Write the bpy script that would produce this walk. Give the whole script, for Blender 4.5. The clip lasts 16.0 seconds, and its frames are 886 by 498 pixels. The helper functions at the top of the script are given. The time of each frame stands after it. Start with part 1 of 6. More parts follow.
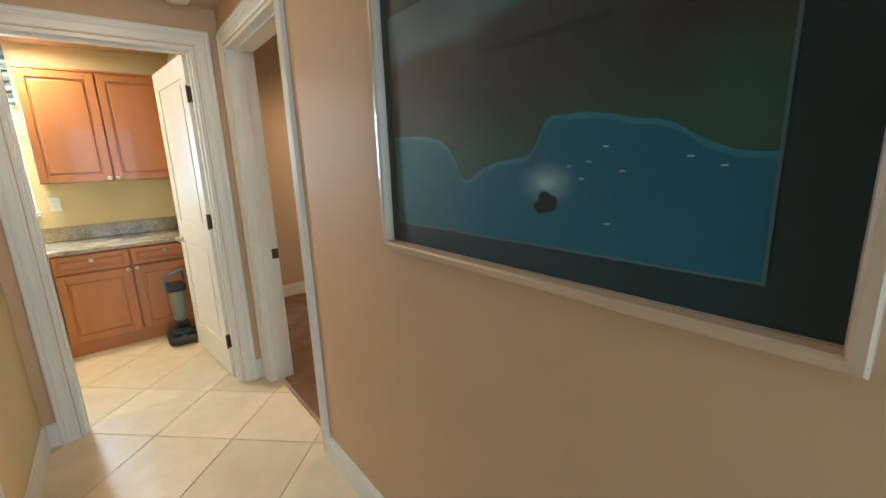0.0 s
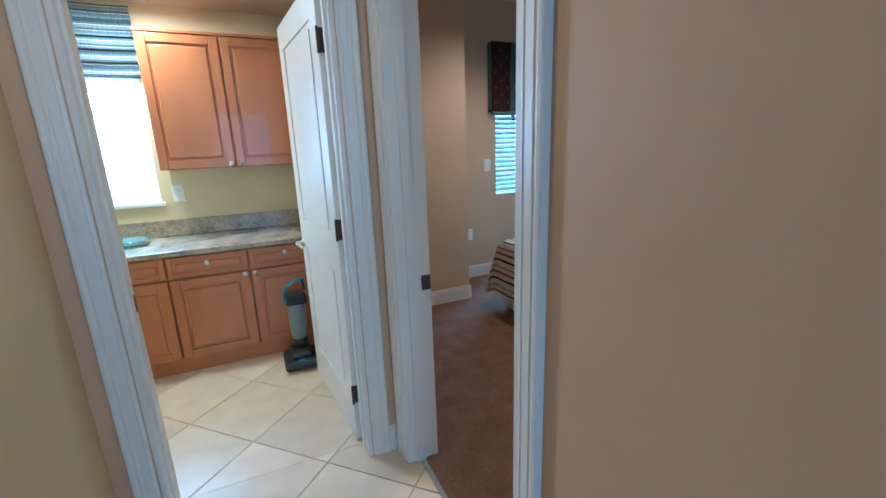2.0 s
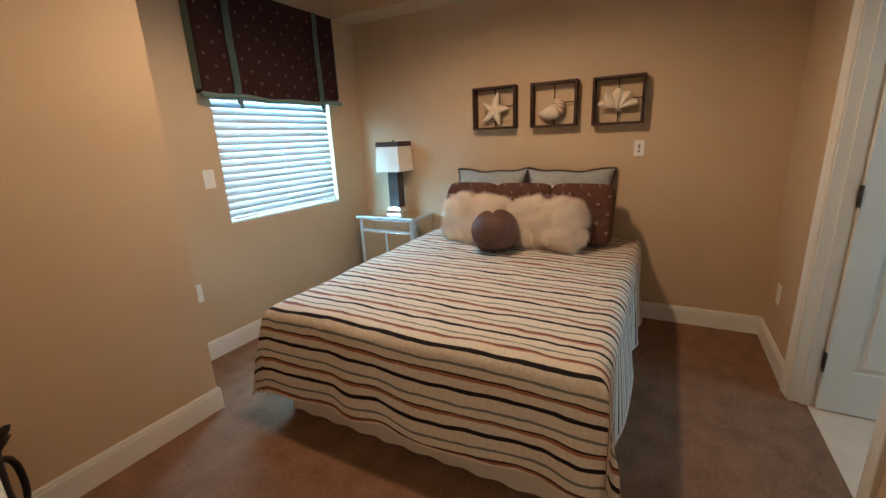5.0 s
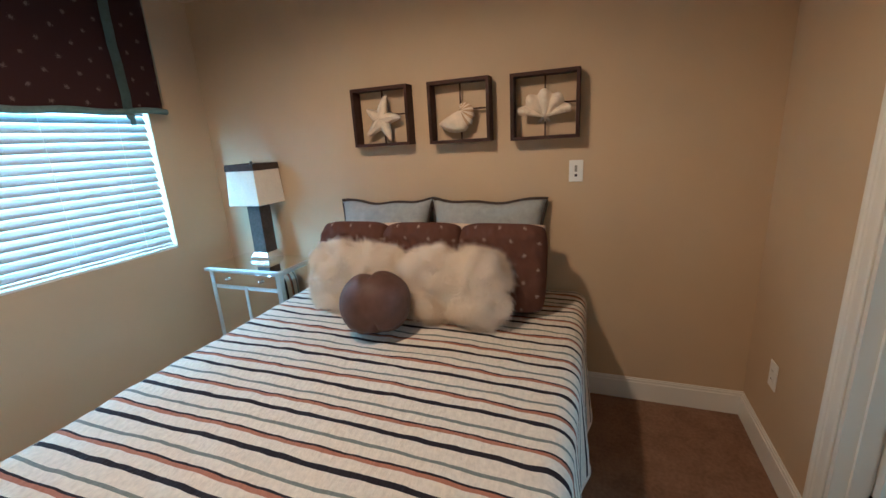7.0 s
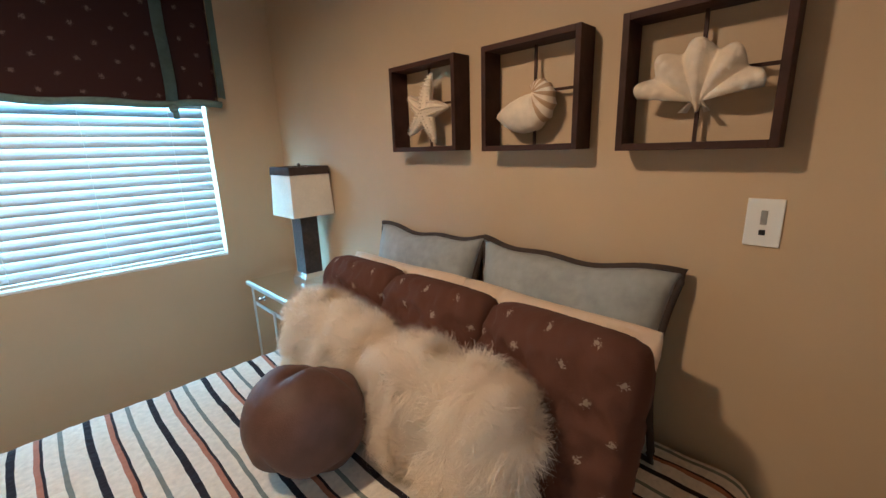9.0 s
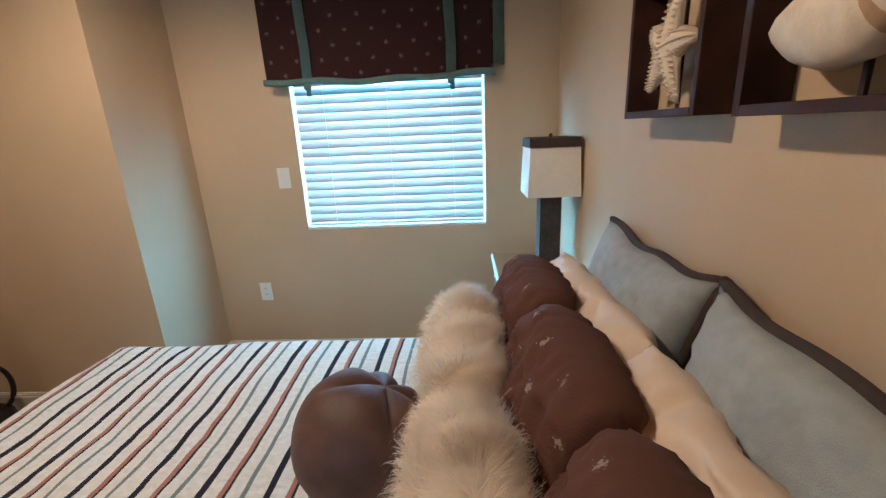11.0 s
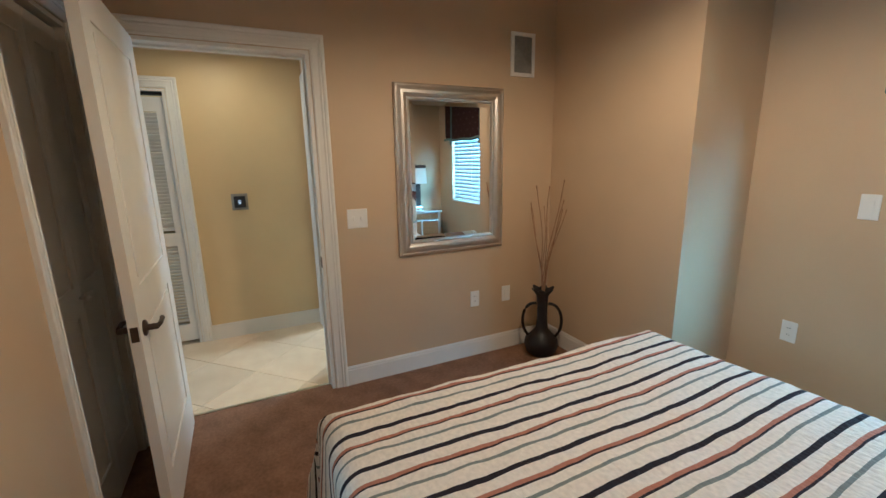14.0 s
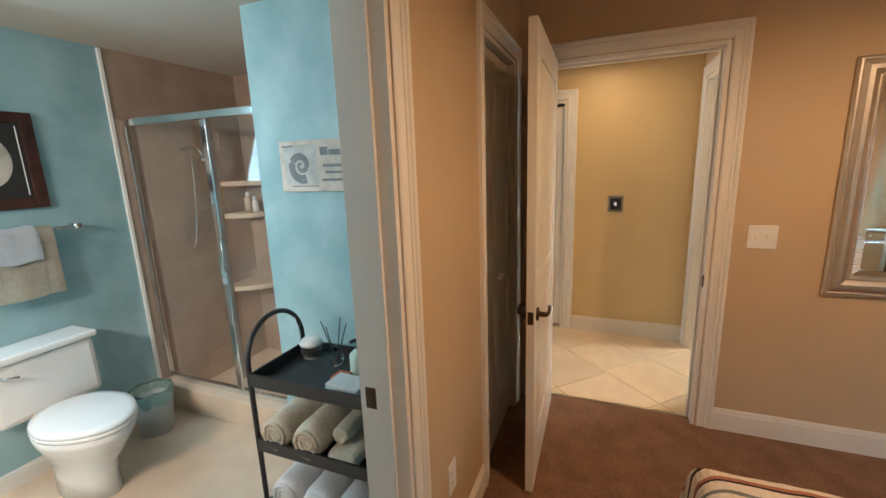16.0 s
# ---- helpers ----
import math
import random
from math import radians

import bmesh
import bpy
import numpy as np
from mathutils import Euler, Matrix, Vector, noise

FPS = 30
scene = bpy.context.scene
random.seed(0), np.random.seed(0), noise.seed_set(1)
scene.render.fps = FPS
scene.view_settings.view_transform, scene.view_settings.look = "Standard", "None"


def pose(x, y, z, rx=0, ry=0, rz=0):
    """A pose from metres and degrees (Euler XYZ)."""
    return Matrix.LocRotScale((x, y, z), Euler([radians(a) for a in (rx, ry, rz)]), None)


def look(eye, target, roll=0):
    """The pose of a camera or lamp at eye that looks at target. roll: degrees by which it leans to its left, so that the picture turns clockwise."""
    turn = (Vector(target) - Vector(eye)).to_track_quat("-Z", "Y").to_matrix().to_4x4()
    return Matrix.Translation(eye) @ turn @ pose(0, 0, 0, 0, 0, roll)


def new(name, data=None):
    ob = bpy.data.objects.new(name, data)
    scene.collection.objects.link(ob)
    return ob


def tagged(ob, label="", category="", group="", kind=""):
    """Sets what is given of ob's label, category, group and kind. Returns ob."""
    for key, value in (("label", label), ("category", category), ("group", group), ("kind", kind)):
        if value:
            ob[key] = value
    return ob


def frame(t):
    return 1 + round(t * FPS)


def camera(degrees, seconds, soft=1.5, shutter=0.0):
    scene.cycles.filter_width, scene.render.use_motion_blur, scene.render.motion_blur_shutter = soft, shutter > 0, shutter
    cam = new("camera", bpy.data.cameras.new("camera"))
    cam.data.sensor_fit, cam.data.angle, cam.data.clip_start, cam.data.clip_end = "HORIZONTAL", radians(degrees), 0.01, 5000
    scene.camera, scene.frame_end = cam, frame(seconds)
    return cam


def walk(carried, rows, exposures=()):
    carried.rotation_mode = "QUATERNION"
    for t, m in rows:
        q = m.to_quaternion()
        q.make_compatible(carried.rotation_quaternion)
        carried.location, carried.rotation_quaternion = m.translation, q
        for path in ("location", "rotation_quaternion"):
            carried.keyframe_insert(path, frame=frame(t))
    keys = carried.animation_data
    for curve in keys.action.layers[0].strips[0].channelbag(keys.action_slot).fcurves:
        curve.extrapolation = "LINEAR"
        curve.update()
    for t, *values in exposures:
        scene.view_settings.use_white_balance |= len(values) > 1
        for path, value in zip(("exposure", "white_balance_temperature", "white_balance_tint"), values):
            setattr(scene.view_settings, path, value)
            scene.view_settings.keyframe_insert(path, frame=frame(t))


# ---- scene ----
cam = camera(94.3, 16.0)
PATH = [
    (0, (0.23, 0.194, 1.394), (1.449, 1.719, 0.961), -2.1),
    (0.5, (0.297, 0.469, 1.376), (1.306, 2.141, 0.943), -2.3),
    (1, (0.355, 0.748, 1.408), (1.199, 2.499, 0.938), -2.4),
    (1.5, (0.361, 1.032, 1.417), (1.175, 2.792, 0.928), -2.1),
    (2, (0.389, 1.305, 1.39), (1.178, 3.078, 0.908), -2.1),
    (2.5, (0.416, 1.557, 1.397), (1.338, 3.261, 0.9), -1.7),
    (3, (0.43, 1.825, 1.4), (1.53, 3.415, 0.888), -1.5),
    (3.5, (0.572, 2.054, 1.356), (1.878, 3.49, 0.876), -1.8),
    (4, (0.68, 2.201, 1.362), (2.166, 3.44, 0.86), -2.0),
    (4.2, (0.718, 2.273, 1.362), (2.262, 3.444, 0.864), -2.1),
    (6.3, (1.608, 2.625, 1.404), (3.394, 3.337, 0.854), -3.0),
    (6.5, (1.727, 2.588, 1.407), (3.517, 3.316, 0.894), -3.3),
    (7, (1.983, 2.568, 1.439), (3.789, 3.263, 0.932), -3.4),
    (7.5, (2.266, 2.576, 1.473), (4.074, 3.288, 1.003), -3.5),
    (8, (2.56, 2.506, 1.439), (4.268, 3.46, 1.025), -3.1),
    (8.2, (2.66, 2.49, 1.439), (4.308, 3.541, 1.017), -2.8),
    (10.3, (3.540, 2.691, 1.430), (4.004, 4.555, 0.861), -2.5),
    (10.5, (3.590, 2.704, 1.428), (3.841, 4.611, 0.851), -3.0),
    (11, (3.680, 2.700, 1.428), (3.564, 4.631, 0.862), -2.6),
    (11.5, (3.734, 2.677, 1.446), (3.206, 4.523, 0.885), -3.3),
    (12, (3.641, 2.59, 1.423), (2.77, 4.313, 0.899), -3.5),
    (12.5, (3.624, 2.56, 1.422), (2.434, 4.09, 0.931), -3.3),
    (13, (3.609, 2.521, 1.413), (2.205, 3.874, 0.971), -2.3),
    (13.5, (3.585, 2.513, 1.441), (1.976, 3.614, 0.996), -1.6),
    (14, (3.507, 2.467, 1.445), (1.737, 3.293, 1.019), -1.1),
    (14.5, (3.441, 2.405, 1.47), (1.547, 2.865, 1.018), -1.2),
    (15, (3.442, 2.384, 1.475), (1.491, 2.399, 1.035), -1.4),
    (15.5, (3.434, 2.344, 1.468), (1.518, 1.946, 1.05), -1.8),
    (16, (3.465, 2.327, 1.512), (1.648, 1.596, 1.105), -2.0),
]
EXPOSURES = [(0.0, -0.05, 5800, 6), (0.5, -0.1, 4700, 5), (1.0, 0.05, 4600, 5), (1.5, -0.1, 4500, 5), (2.0, -0.4, 4200, 5), (2.6, -0.45, 4150, 5), (3.5, -0.4, 4800, 9), (4.0, -0.25, 6100, 13),
             (6.5, -0.05, 5000, 6), (7.0, -0.05, 5000, 7), (7.5, -0.15, 5150, 8), (8.0, -0.15, 5500, 9), (10.5, 0.0, 4900, 6), (12.0, -0.1, 4950, 6), (13.0, -0.1, 5000, 5), (14.0, -0.1, 4900, 3), (14.5, -0.1, 5000, 5), (15.0, 0.05, 5700, 12), (15.5, 0.1, 6500, 17), (16.0, 0.0, 6700, 18)]
walk(cam, [(t, look(eye, target, roll)) for t, eye, target, roll in PATH], EXPOSURES)

# ---- world and lights ----
world = bpy.data.worlds.new("world")
scene.world = world
world.use_nodes = True
wn = world.node_tree.nodes
sky = wn.new("ShaderNodeTexSky")
sky.sky_type = 'NISHITA'
sky.sun_disc = False
sky.sun_elevation, sky.sun_rotation = radians(40), radians(200)
world.node_tree.links.new(sky.outputs[0], wn["Background"].inputs[0])
wn["Background"].inputs[1].default_value = 0.08


def lamp_area(name, m, sx, sy, watts, colour):
    d = bpy.data.lights.new(name, "AREA")
    d.shape, d.size, d.size_y, d.energy, d.color = "RECTANGLE", sx, sy, watts, colour
    ob = new(name, d)
    ob.matrix_world = m
    return ob


sun = bpy.data.lights.new("sun", "SUN")
sun.energy, sun.angle, sun.color = 3.0, radians(0.5), (1.0, 0.95, 0.88)
new("sun", sun).matrix_world = pose(0, 0, 8, 50, 0, 20)

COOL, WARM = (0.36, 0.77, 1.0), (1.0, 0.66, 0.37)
lamp_area("bedroom_window_light", look((3.26, 5.30, 1.55), (3.26, 4.0, 1.45)), 1.02, 1.25, 195, COOL)
lamp_area("laundry_window_light", look((-0.47, 4.98, 1.62), (-0.47, 4.0, 1.3)), 0.44, 0.95, 46, (0.62, 0.86, 1.0))
bulb = bpy.data.lights.new("bedroom_ceiling_light", "SPOT")
bulb.energy, bulb.color, bulb.shadow_soft_size = 90, WARM, 0.06
bulb.spot_size, bulb.spot_blend = radians(168), 0.52
new("bedroom_ceiling_light", bulb).location = (2.60, 3.50, 2.45)
lamp_area("hall_downlight", look((0.25, 2.30, 2.235), (0.25, 2.30, 0)), 0.13, 0.13, 4.9, (1.0, 0.74, 0.44))
lamp_area("laundry_tube_light", look((-0.26, 4.33, 2.318), (-0.26, 4.33, 0)), 0.38, 0.20, 30, (1.0, 0.85, 0.62))
lamp_area("bath_vanity_light", look((4.10, 0.62, 1.85), (2.0, 0.75, 0.7)), 0.7, 0.16, 36, (1.0, 0.90, 0.80))
# added unseen cool lamp by the solid south wall, lights the carpet through the doorway
lamp_area("bath_cool_fill_light", look((3.05, -0.33, 1.5), (3.05, 1.8, 0.6)), 0.8, 1.0, 34, COOL)
lamp_area("far_room_light", look((0.3, -2.35, 1.3), (0.3, 0, 1.2)), 1.0, 1.8, 44, (0.50, 0.80, 1.0))


# ---- materials ----
def mat(name, colour, rough=0.6, metal=0.0, scale=12.0, vary=0.10, bump=0.0, bump_scale=120.0, spec=0.5, stretch=(1, 1, 1), second=None, coat=0.0):
    m = bpy.data.materials.new(name)
    m.use_nodes = True
    nt = m.node_tree
    b = nt.nodes["Principled BSDF"]
    b.inputs["Roughness"].default_value = rough
    b.inputs["Metallic"].default_value = metal
    b.inputs["Specular IOR Level"].default_value = spec
    b.inputs["Coat Weight"].default_value = coat
    tc = nt.nodes.new("ShaderNodeTexCoord")
    mp = nt.nodes.new("ShaderNodeMapping")
    mp.inputs["Scale"].default_value = stretch
    nt.links.new(tc.outputs["Object"], mp.inputs[0])
    n1 = nt.nodes.new("ShaderNodeTexNoise")
    n1.inputs["Scale"].default_value, n1.inputs["Detail"].default_value = scale, 5
    n2 = nt.nodes.new("ShaderNodeTexNoise")
    n2.inputs["Scale"].default_value, n2.inputs["Detail"].default_value = scale * 0.13, 2
    nt.links.new(mp.outputs[0], n1.inputs[0])
    nt.links.new(mp.outputs[0], n2.inputs[0])
    add = nt.nodes.new("ShaderNodeMath")
    add.operation = "ADD"
    nt.links.new(n1.outputs[0], add.inputs[0])
    nt.links.new(n2.outputs[0], add.inputs[1])
    ramp = nt.nodes.new("ShaderNodeMapRange")
    ramp.inputs[1].default_value, ramp.inputs[2].default_value = 0.7, 1.3
    nt.links.new(add.outputs[0], ramp.inputs[0])
    mix = nt.nodes.new("ShaderNodeMix")
    mix.data_type = "RGBA"
    lo = second or tuple(c * (1 - vary) for c in colour)
    hi = colour if second else tuple(min(1, c * (1 + vary)) for c in colour)
    mix.inputs[6].default_value, mix.inputs[7].default_value = (*lo, 1), (*hi, 1)
    nt.links.new(ramp.outputs[0], mix.inputs[0])
    nt.links.new(mix.outputs[2], b.inputs["Base Color"])
    if bump:
        n3 = nt.nodes.new("ShaderNodeTexNoise")
        n3.inputs["Scale"].default_value, n3.inputs["Detail"].default_value = bump_scale, 3
        nt.links.new(mp.outputs[0], n3.inputs[0])
        bp = nt.nodes.new("ShaderNodeBump")
        bp.inputs["Strength"].default_value, bp.inputs["Distance"].default_value = bump, 0.004
        nt.links.new(n3.outputs[0], bp.inputs["Height"])
        nt.links.new(bp.outputs[0], b.inputs["Normal"])
    return m


def nodes_of(m):
    return m.node_tree, m.node_tree.nodes["Principled BSDF"]


TAN = mat("tan_paint", (0.56, 0.415, 0.265), 0.62, scale=3, vary=0.05, bump=0.06, bump_scale=220)
HALL_YELLOW = mat("hall_yellow_paint", (0.64, 0.49, 0.27), 0.5, scale=3, vary=0.05, bump=0.05, bump_scale=220)
HALL_PAINT = mat("hall_paint", (0.63, 0.41, 0.245), 0.6, scale=3, vary=0.05, bump=0.05, bump_scale=220)
YELLOW = mat("yellow_paint", (0.70, 0.58, 0.33), 0.6, scale=3, vary=0.04, bump=0.1, bump_scale=220)
TEAL = mat("mottled_teal_paint", (0.36, 0.55, 0.58), 0.6, scale=5, bump=0.1, bump_scale=150, second=(0.19, 0.36, 0.39))
CEIL = mat("ceiling_paint", (0.60, 0.46, 0.31), 0.9, scale=4, vary=0.04, bump=0.4, bump_scale=90)
BATH_CEIL = mat("bath_ceiling_paint", (0.55, 0.50, 0.43), 0.9, scale=4, vary=0.04, bump=0.2, bump_scale=90)
TRIM = mat("trim_paint", (0.78, 0.75, 0.69), 0.38, scale=8, vary=0.03, bump=0.04, bump_scale=60)
CARPET = mat("carpet", (0.26, 0.148, 0.094), 0.97, scale=60, vary=0.22, bump=1.0, bump_scale=420, spec=0.1)
GROUT = mat("grout", (0.60, 0.49, 0.35), 0.9, scale=30, vary=0.1)
BATH_TILE = mat("bath_floor_tile", (0.64, 0.50, 0.37), 0.42, scale=6, vary=0.12)
SHOWER_TILE = mat("shower_tile", (0.36, 0.265, 0.205), 0.4, scale=7, vary=0.18)
WHITE = mat("white_plastic", (0.82, 0.81, 0.78), 0.35, scale=20, vary=0.02)
PORCELAIN = mat("porcelain", (0.80, 0.80, 0.78), 0.12, scale=10, vary=0.02, coat=0.5)
BLACK = mat("black_metal", (0.02, 0.02, 0.022), 0.45, scale=30, vary=0.2)
NICKEL = mat("brushed_nickel", (0.66, 0.63, 0.58), 0.32, 1.0, scale=60, vary=0.15)
BRONZE = mat("dark_bronze", (0.09, 0.065, 0.05), 0.4, 0.9, scale=40, vary=0.2)
CHROME = mat("chrome", (0.8, 0.82, 0.83), 0.12, 1.0, scale=40, vary=0.04)
MAPLE = mat("maple_veneer", (0.46, 0.170, 0.050), 0.38, scale=7, stretch=(1, 1, 0.16), bump=0.08, bump_scale=60, second=(0.37, 0.128, 0.034), coat=0.25)
DARKWOOD = mat("dark_stained_wood", (0.045, 0.017, 0.012), 0.6, spec=0.3, scale=14, stretch=(1, 0.15, 1), vary=0.5, bump=0.3, bump_scale=60)
SHELL = mat("shell", (0.78, 0.66, 0.52), 0.5, scale=30, vary=0.12, bump=0.4, bump_scale=150)
SHELL_TAN = mat("shell_stripe", (0.50, 0.33, 0.19), 0.5, scale=30, vary=0.2, bump=0.3, bump_scale=150)
GREY_CLOTH = mat("grey_velvet", (0.38, 0.40, 0.40), 0.95, scale=30, vary=0.15, bump=0.5, bump_scale=400, spec=0.2)
PIPING = mat("dark_piping", (0.05, 0.035, 0.03), 0.9, scale=30, vary=0.2)
CREAM = mat("cream_satin", (0.78, 0.61, 0.46), 0.5, scale=9, vary=0.06, bump=0.7, bump_scale=14)
BROWN_VELVET = mat("brown_velvet", (0.12, 0.062, 0.046), 0.5, scale=14, vary=0.35, bump=0.3, bump_scale=260, spec=0.3)
FUR = mat("cream_fur", (0.99, 0.90, 0.79), 0.9, scale=18, vary=0.06, spec=0.1)
nt, b = nodes_of(FUR)
tr = nt.nodes.new("ShaderNodeBsdfTranslucent")
tr.inputs[0].default_value = (0.99, 0.89, 0.78, 1)
ms = nt.nodes.new("ShaderNodeMixShader")
ms.inputs[0].default_value = 0.5
nt.links.new(b.outputs[0], ms.inputs[1])
nt.links.new(tr.outputs[0], ms.inputs[2])
nt.links.new(ms.outputs[0], nt.nodes["Material Output"].inputs[0])
SILVER = mat("silver_leaf", (0.66, 0.62, 0.56), 0.36, 1.0, scale=25, vary=0.07, bump=0.03, bump_scale=80)
NS_SILVER = mat("silver_paint", (0.60, 0.62, 0.60), 0.35, 0.6, scale=30, vary=0.1)
LAMP_DARK = mat("dark_leather", (0.05, 0.038, 0.034), 0.5, scale=60, vary=0.5, bump=0.5, bump_scale=180)
SHADE = mat("linen_shade", (0.80, 0.74, 0.64), 0.9, scale=80, vary=0.05, bump=0.3, bump_scale=500)
TEAL_CLOTH = mat("teal_ribbon", (0.13, 0.20, 0.19), 0.85, scale=50, vary=0.15, bump=0.3, bump_scale=400)
SKIRT = mat("white_bed_skirt", (0.72, 0.64, 0.56), 0.9, scale=15, vary=0.06, bump=0.3, bump_scale=40)
VASE = mat("black_ceramic", (0.008, 0.005, 0.006), 0.5, scale=20, vary=0.3, bump=0.3, bump_scale=60)
TWIG = mat("dry_twig", (0.27, 0.15, 0.085), 0.9, scale=40, vary=0.3)
TOWEL_TAN = mat("tan_towel", (0.70, 0.60, 0.46), 0.98, scale=60, vary=0.12, bump=1.0, bump_scale=500, spec=0.1)
TOWEL_WHITE = mat("white_towel", (0.78, 0.78, 0.77), 0.98, scale=60, vary=0.05, bump=1.0, bump_scale=500, spec=0.1)
GREY_GRILLE = mat("grey_grille", (0.30, 0.29, 0.27), 0.7, scale=60, vary=0.2)
DARK = mat("dark_recess", (0.02, 0.02, 0.02), 0.9, scale=20, vary=0.2)
VAC_TEAL = mat("blue_plastic", (0.02, 0.30, 0.42), 0.3, scale=20, vary=0.1)
BEVEL_LINE = mat("dim_mat_bevel", (0.09, 0.13, 0.13), 0.7, scale=20, vary=0.1)
BIN_GREY = mat("pale_grey_plastic", (0.42, 0.46, 0.45), 0.35, scale=20, vary=0.06)
VAC_GREY = mat("grey_plastic", (0.22, 0.25, 0.24), 0.35, scale=20, vary=0.1)
CANVAS = mat("aged_board", (0.42, 0.41, 0.36), 0.8, scale=14, vary=0.28)
INK = mat("grey_ink", (0.14, 0.17, 0.18), 0.85, scale=30, vary=0.3)
MAT_BOARD = mat("dark_mat_board", (0.004, 0.022, 0.028), 0.6, scale=20, vary=0.08)
BOX_FRAME = mat("pale_wood_frame", (0.62, 0.45, 0.33), 0.35, scale=10, vary=0.08, stretch=(1, 0.2, 1), coat=0.3)

GRANITE = mat("granite", (0.52, 0.42, 0.28), 0.22, scale=55, second=(0.20, 0.16, 0.11), coat=0.3)
TILE = mat("travertine_tile", (0.82, 0.69, 0.50), 0.34, scale=7, second=(0.70, 0.55, 0.37), bump=0.05, bump_scale=30)
nt, b = nodes_of(TILE)
oi = nt.nodes.new("ShaderNodeObjectInfo")
hs = nt.nodes.new("ShaderNodeHueSaturation")
mr = nt.nodes.new("ShaderNodeMapRange")
mr.inputs[3].default_value, mr.inputs[4].default_value = 0.9, 1.08
nt.links.new(oi.outputs["Random"], mr.inputs[0])
nt.links.new(mr.outputs[0], hs.inputs["Value"])
old = b.inputs["Base Color"].links[0].from_socket
nt.links.new(old, hs.inputs["Color"])
nt.links.new(hs.outputs[0], b.inputs["Base Color"])

MIRROR = bpy.data.materials.new("mirror_glass")
MIRROR.use_nodes = True
b = MIRROR.node_tree.nodes["Principled BSDF"]
b.inputs["Base Color"].default_value, b.inputs["Metallic"].default_value, b.inputs["Roughness"].default_value = (0.86, 0.88, 0.86, 1), 1.0, 0.015

GLASS = bpy.data.materials.new("clear_glass")
GLASS.use_nodes = True
nt, b = nodes_of(GLASS)
b.inputs["Base Color"].default_value = (0.93, 0.97, 0.96, 1)
b.inputs["Roughness"].default_value, b.inputs["Transmission Weight"].default_value, b.inputs["IOR"].default_value = 0.03, 1.0, 1.45
PANE = GLASS.copy()
PANE.name = "picture_glass"
PANE.node_tree.nodes["Principled BSDF"].inputs["Roughness"].default_value = 0.0
PANE.node_tree.nodes["Principled BSDF"].inputs["IOR"].default_value = 1.2
GREEN_GLASS = bpy.data.materials.new("green_glass")
GREEN_GLASS.use_nodes = True
nt, b = nodes_of(GREEN_GLASS)
b.inputs["Base Color"].default_value = (0.55, 0.85, 0.75, 1)
b.inputs["Roughness"].default_value, b.inputs["Transmission Weight"].default_value = 0.1, 0.85


def emitter(name, colour, strength):
    m = bpy.data.materials.new(name)
    m.use_nodes = True
    b = m.node_tree.nodes["Principled BSDF"]
    b.inputs["Base Color"].default_value = (*colour, 1)
    b.inputs["Emission Color"].default_value = (*colour, 1)
    b.inputs["Emission Strength"].default_value = strength
    return m


OUTSIDE = emitter("outside_glow", (1.0, 0.95, 0.93), 0.95)
TUBE = emitter("lit_diffuser", (1.0, 0.93, 0.78), 4.0)
LIT_CAN = emitter("lit_bulb", (1.0, 0.70, 0.40), 12.0)
LIT_BATH = emitter("lit_globe", (0.9, 0.97, 1.0), 5.0)
DISPLAY = emitter("lit_display", (0.75, 0.85, 0.95), 0.8)

# blind slats let daylight through
SLAT = bpy.data.materials.new("blind_slat")
SLAT.use_nodes = True
nt, b = nodes_of(SLAT)
b.inputs["Base Color"].default_value = (0.52, 0.52, 0.52, 1)
b.inputs["Roughness"].default_value = 0.5
tr = nt.nodes.new("ShaderNodeBsdfTranslucent")
tr.inputs[0].default_value = (0.85, 0.80, 0.80, 1)
ms = nt.nodes.new("ShaderNodeMixShader")
ms.inputs[0].default_value = 0.058
nt.links.new(b.outputs[0], ms.inputs[1])
nt.links.new(tr.outputs[0], ms.inputs[2])
nt.links.new(ms.outputs[0], nt.nodes["Material Output"].inputs[0])


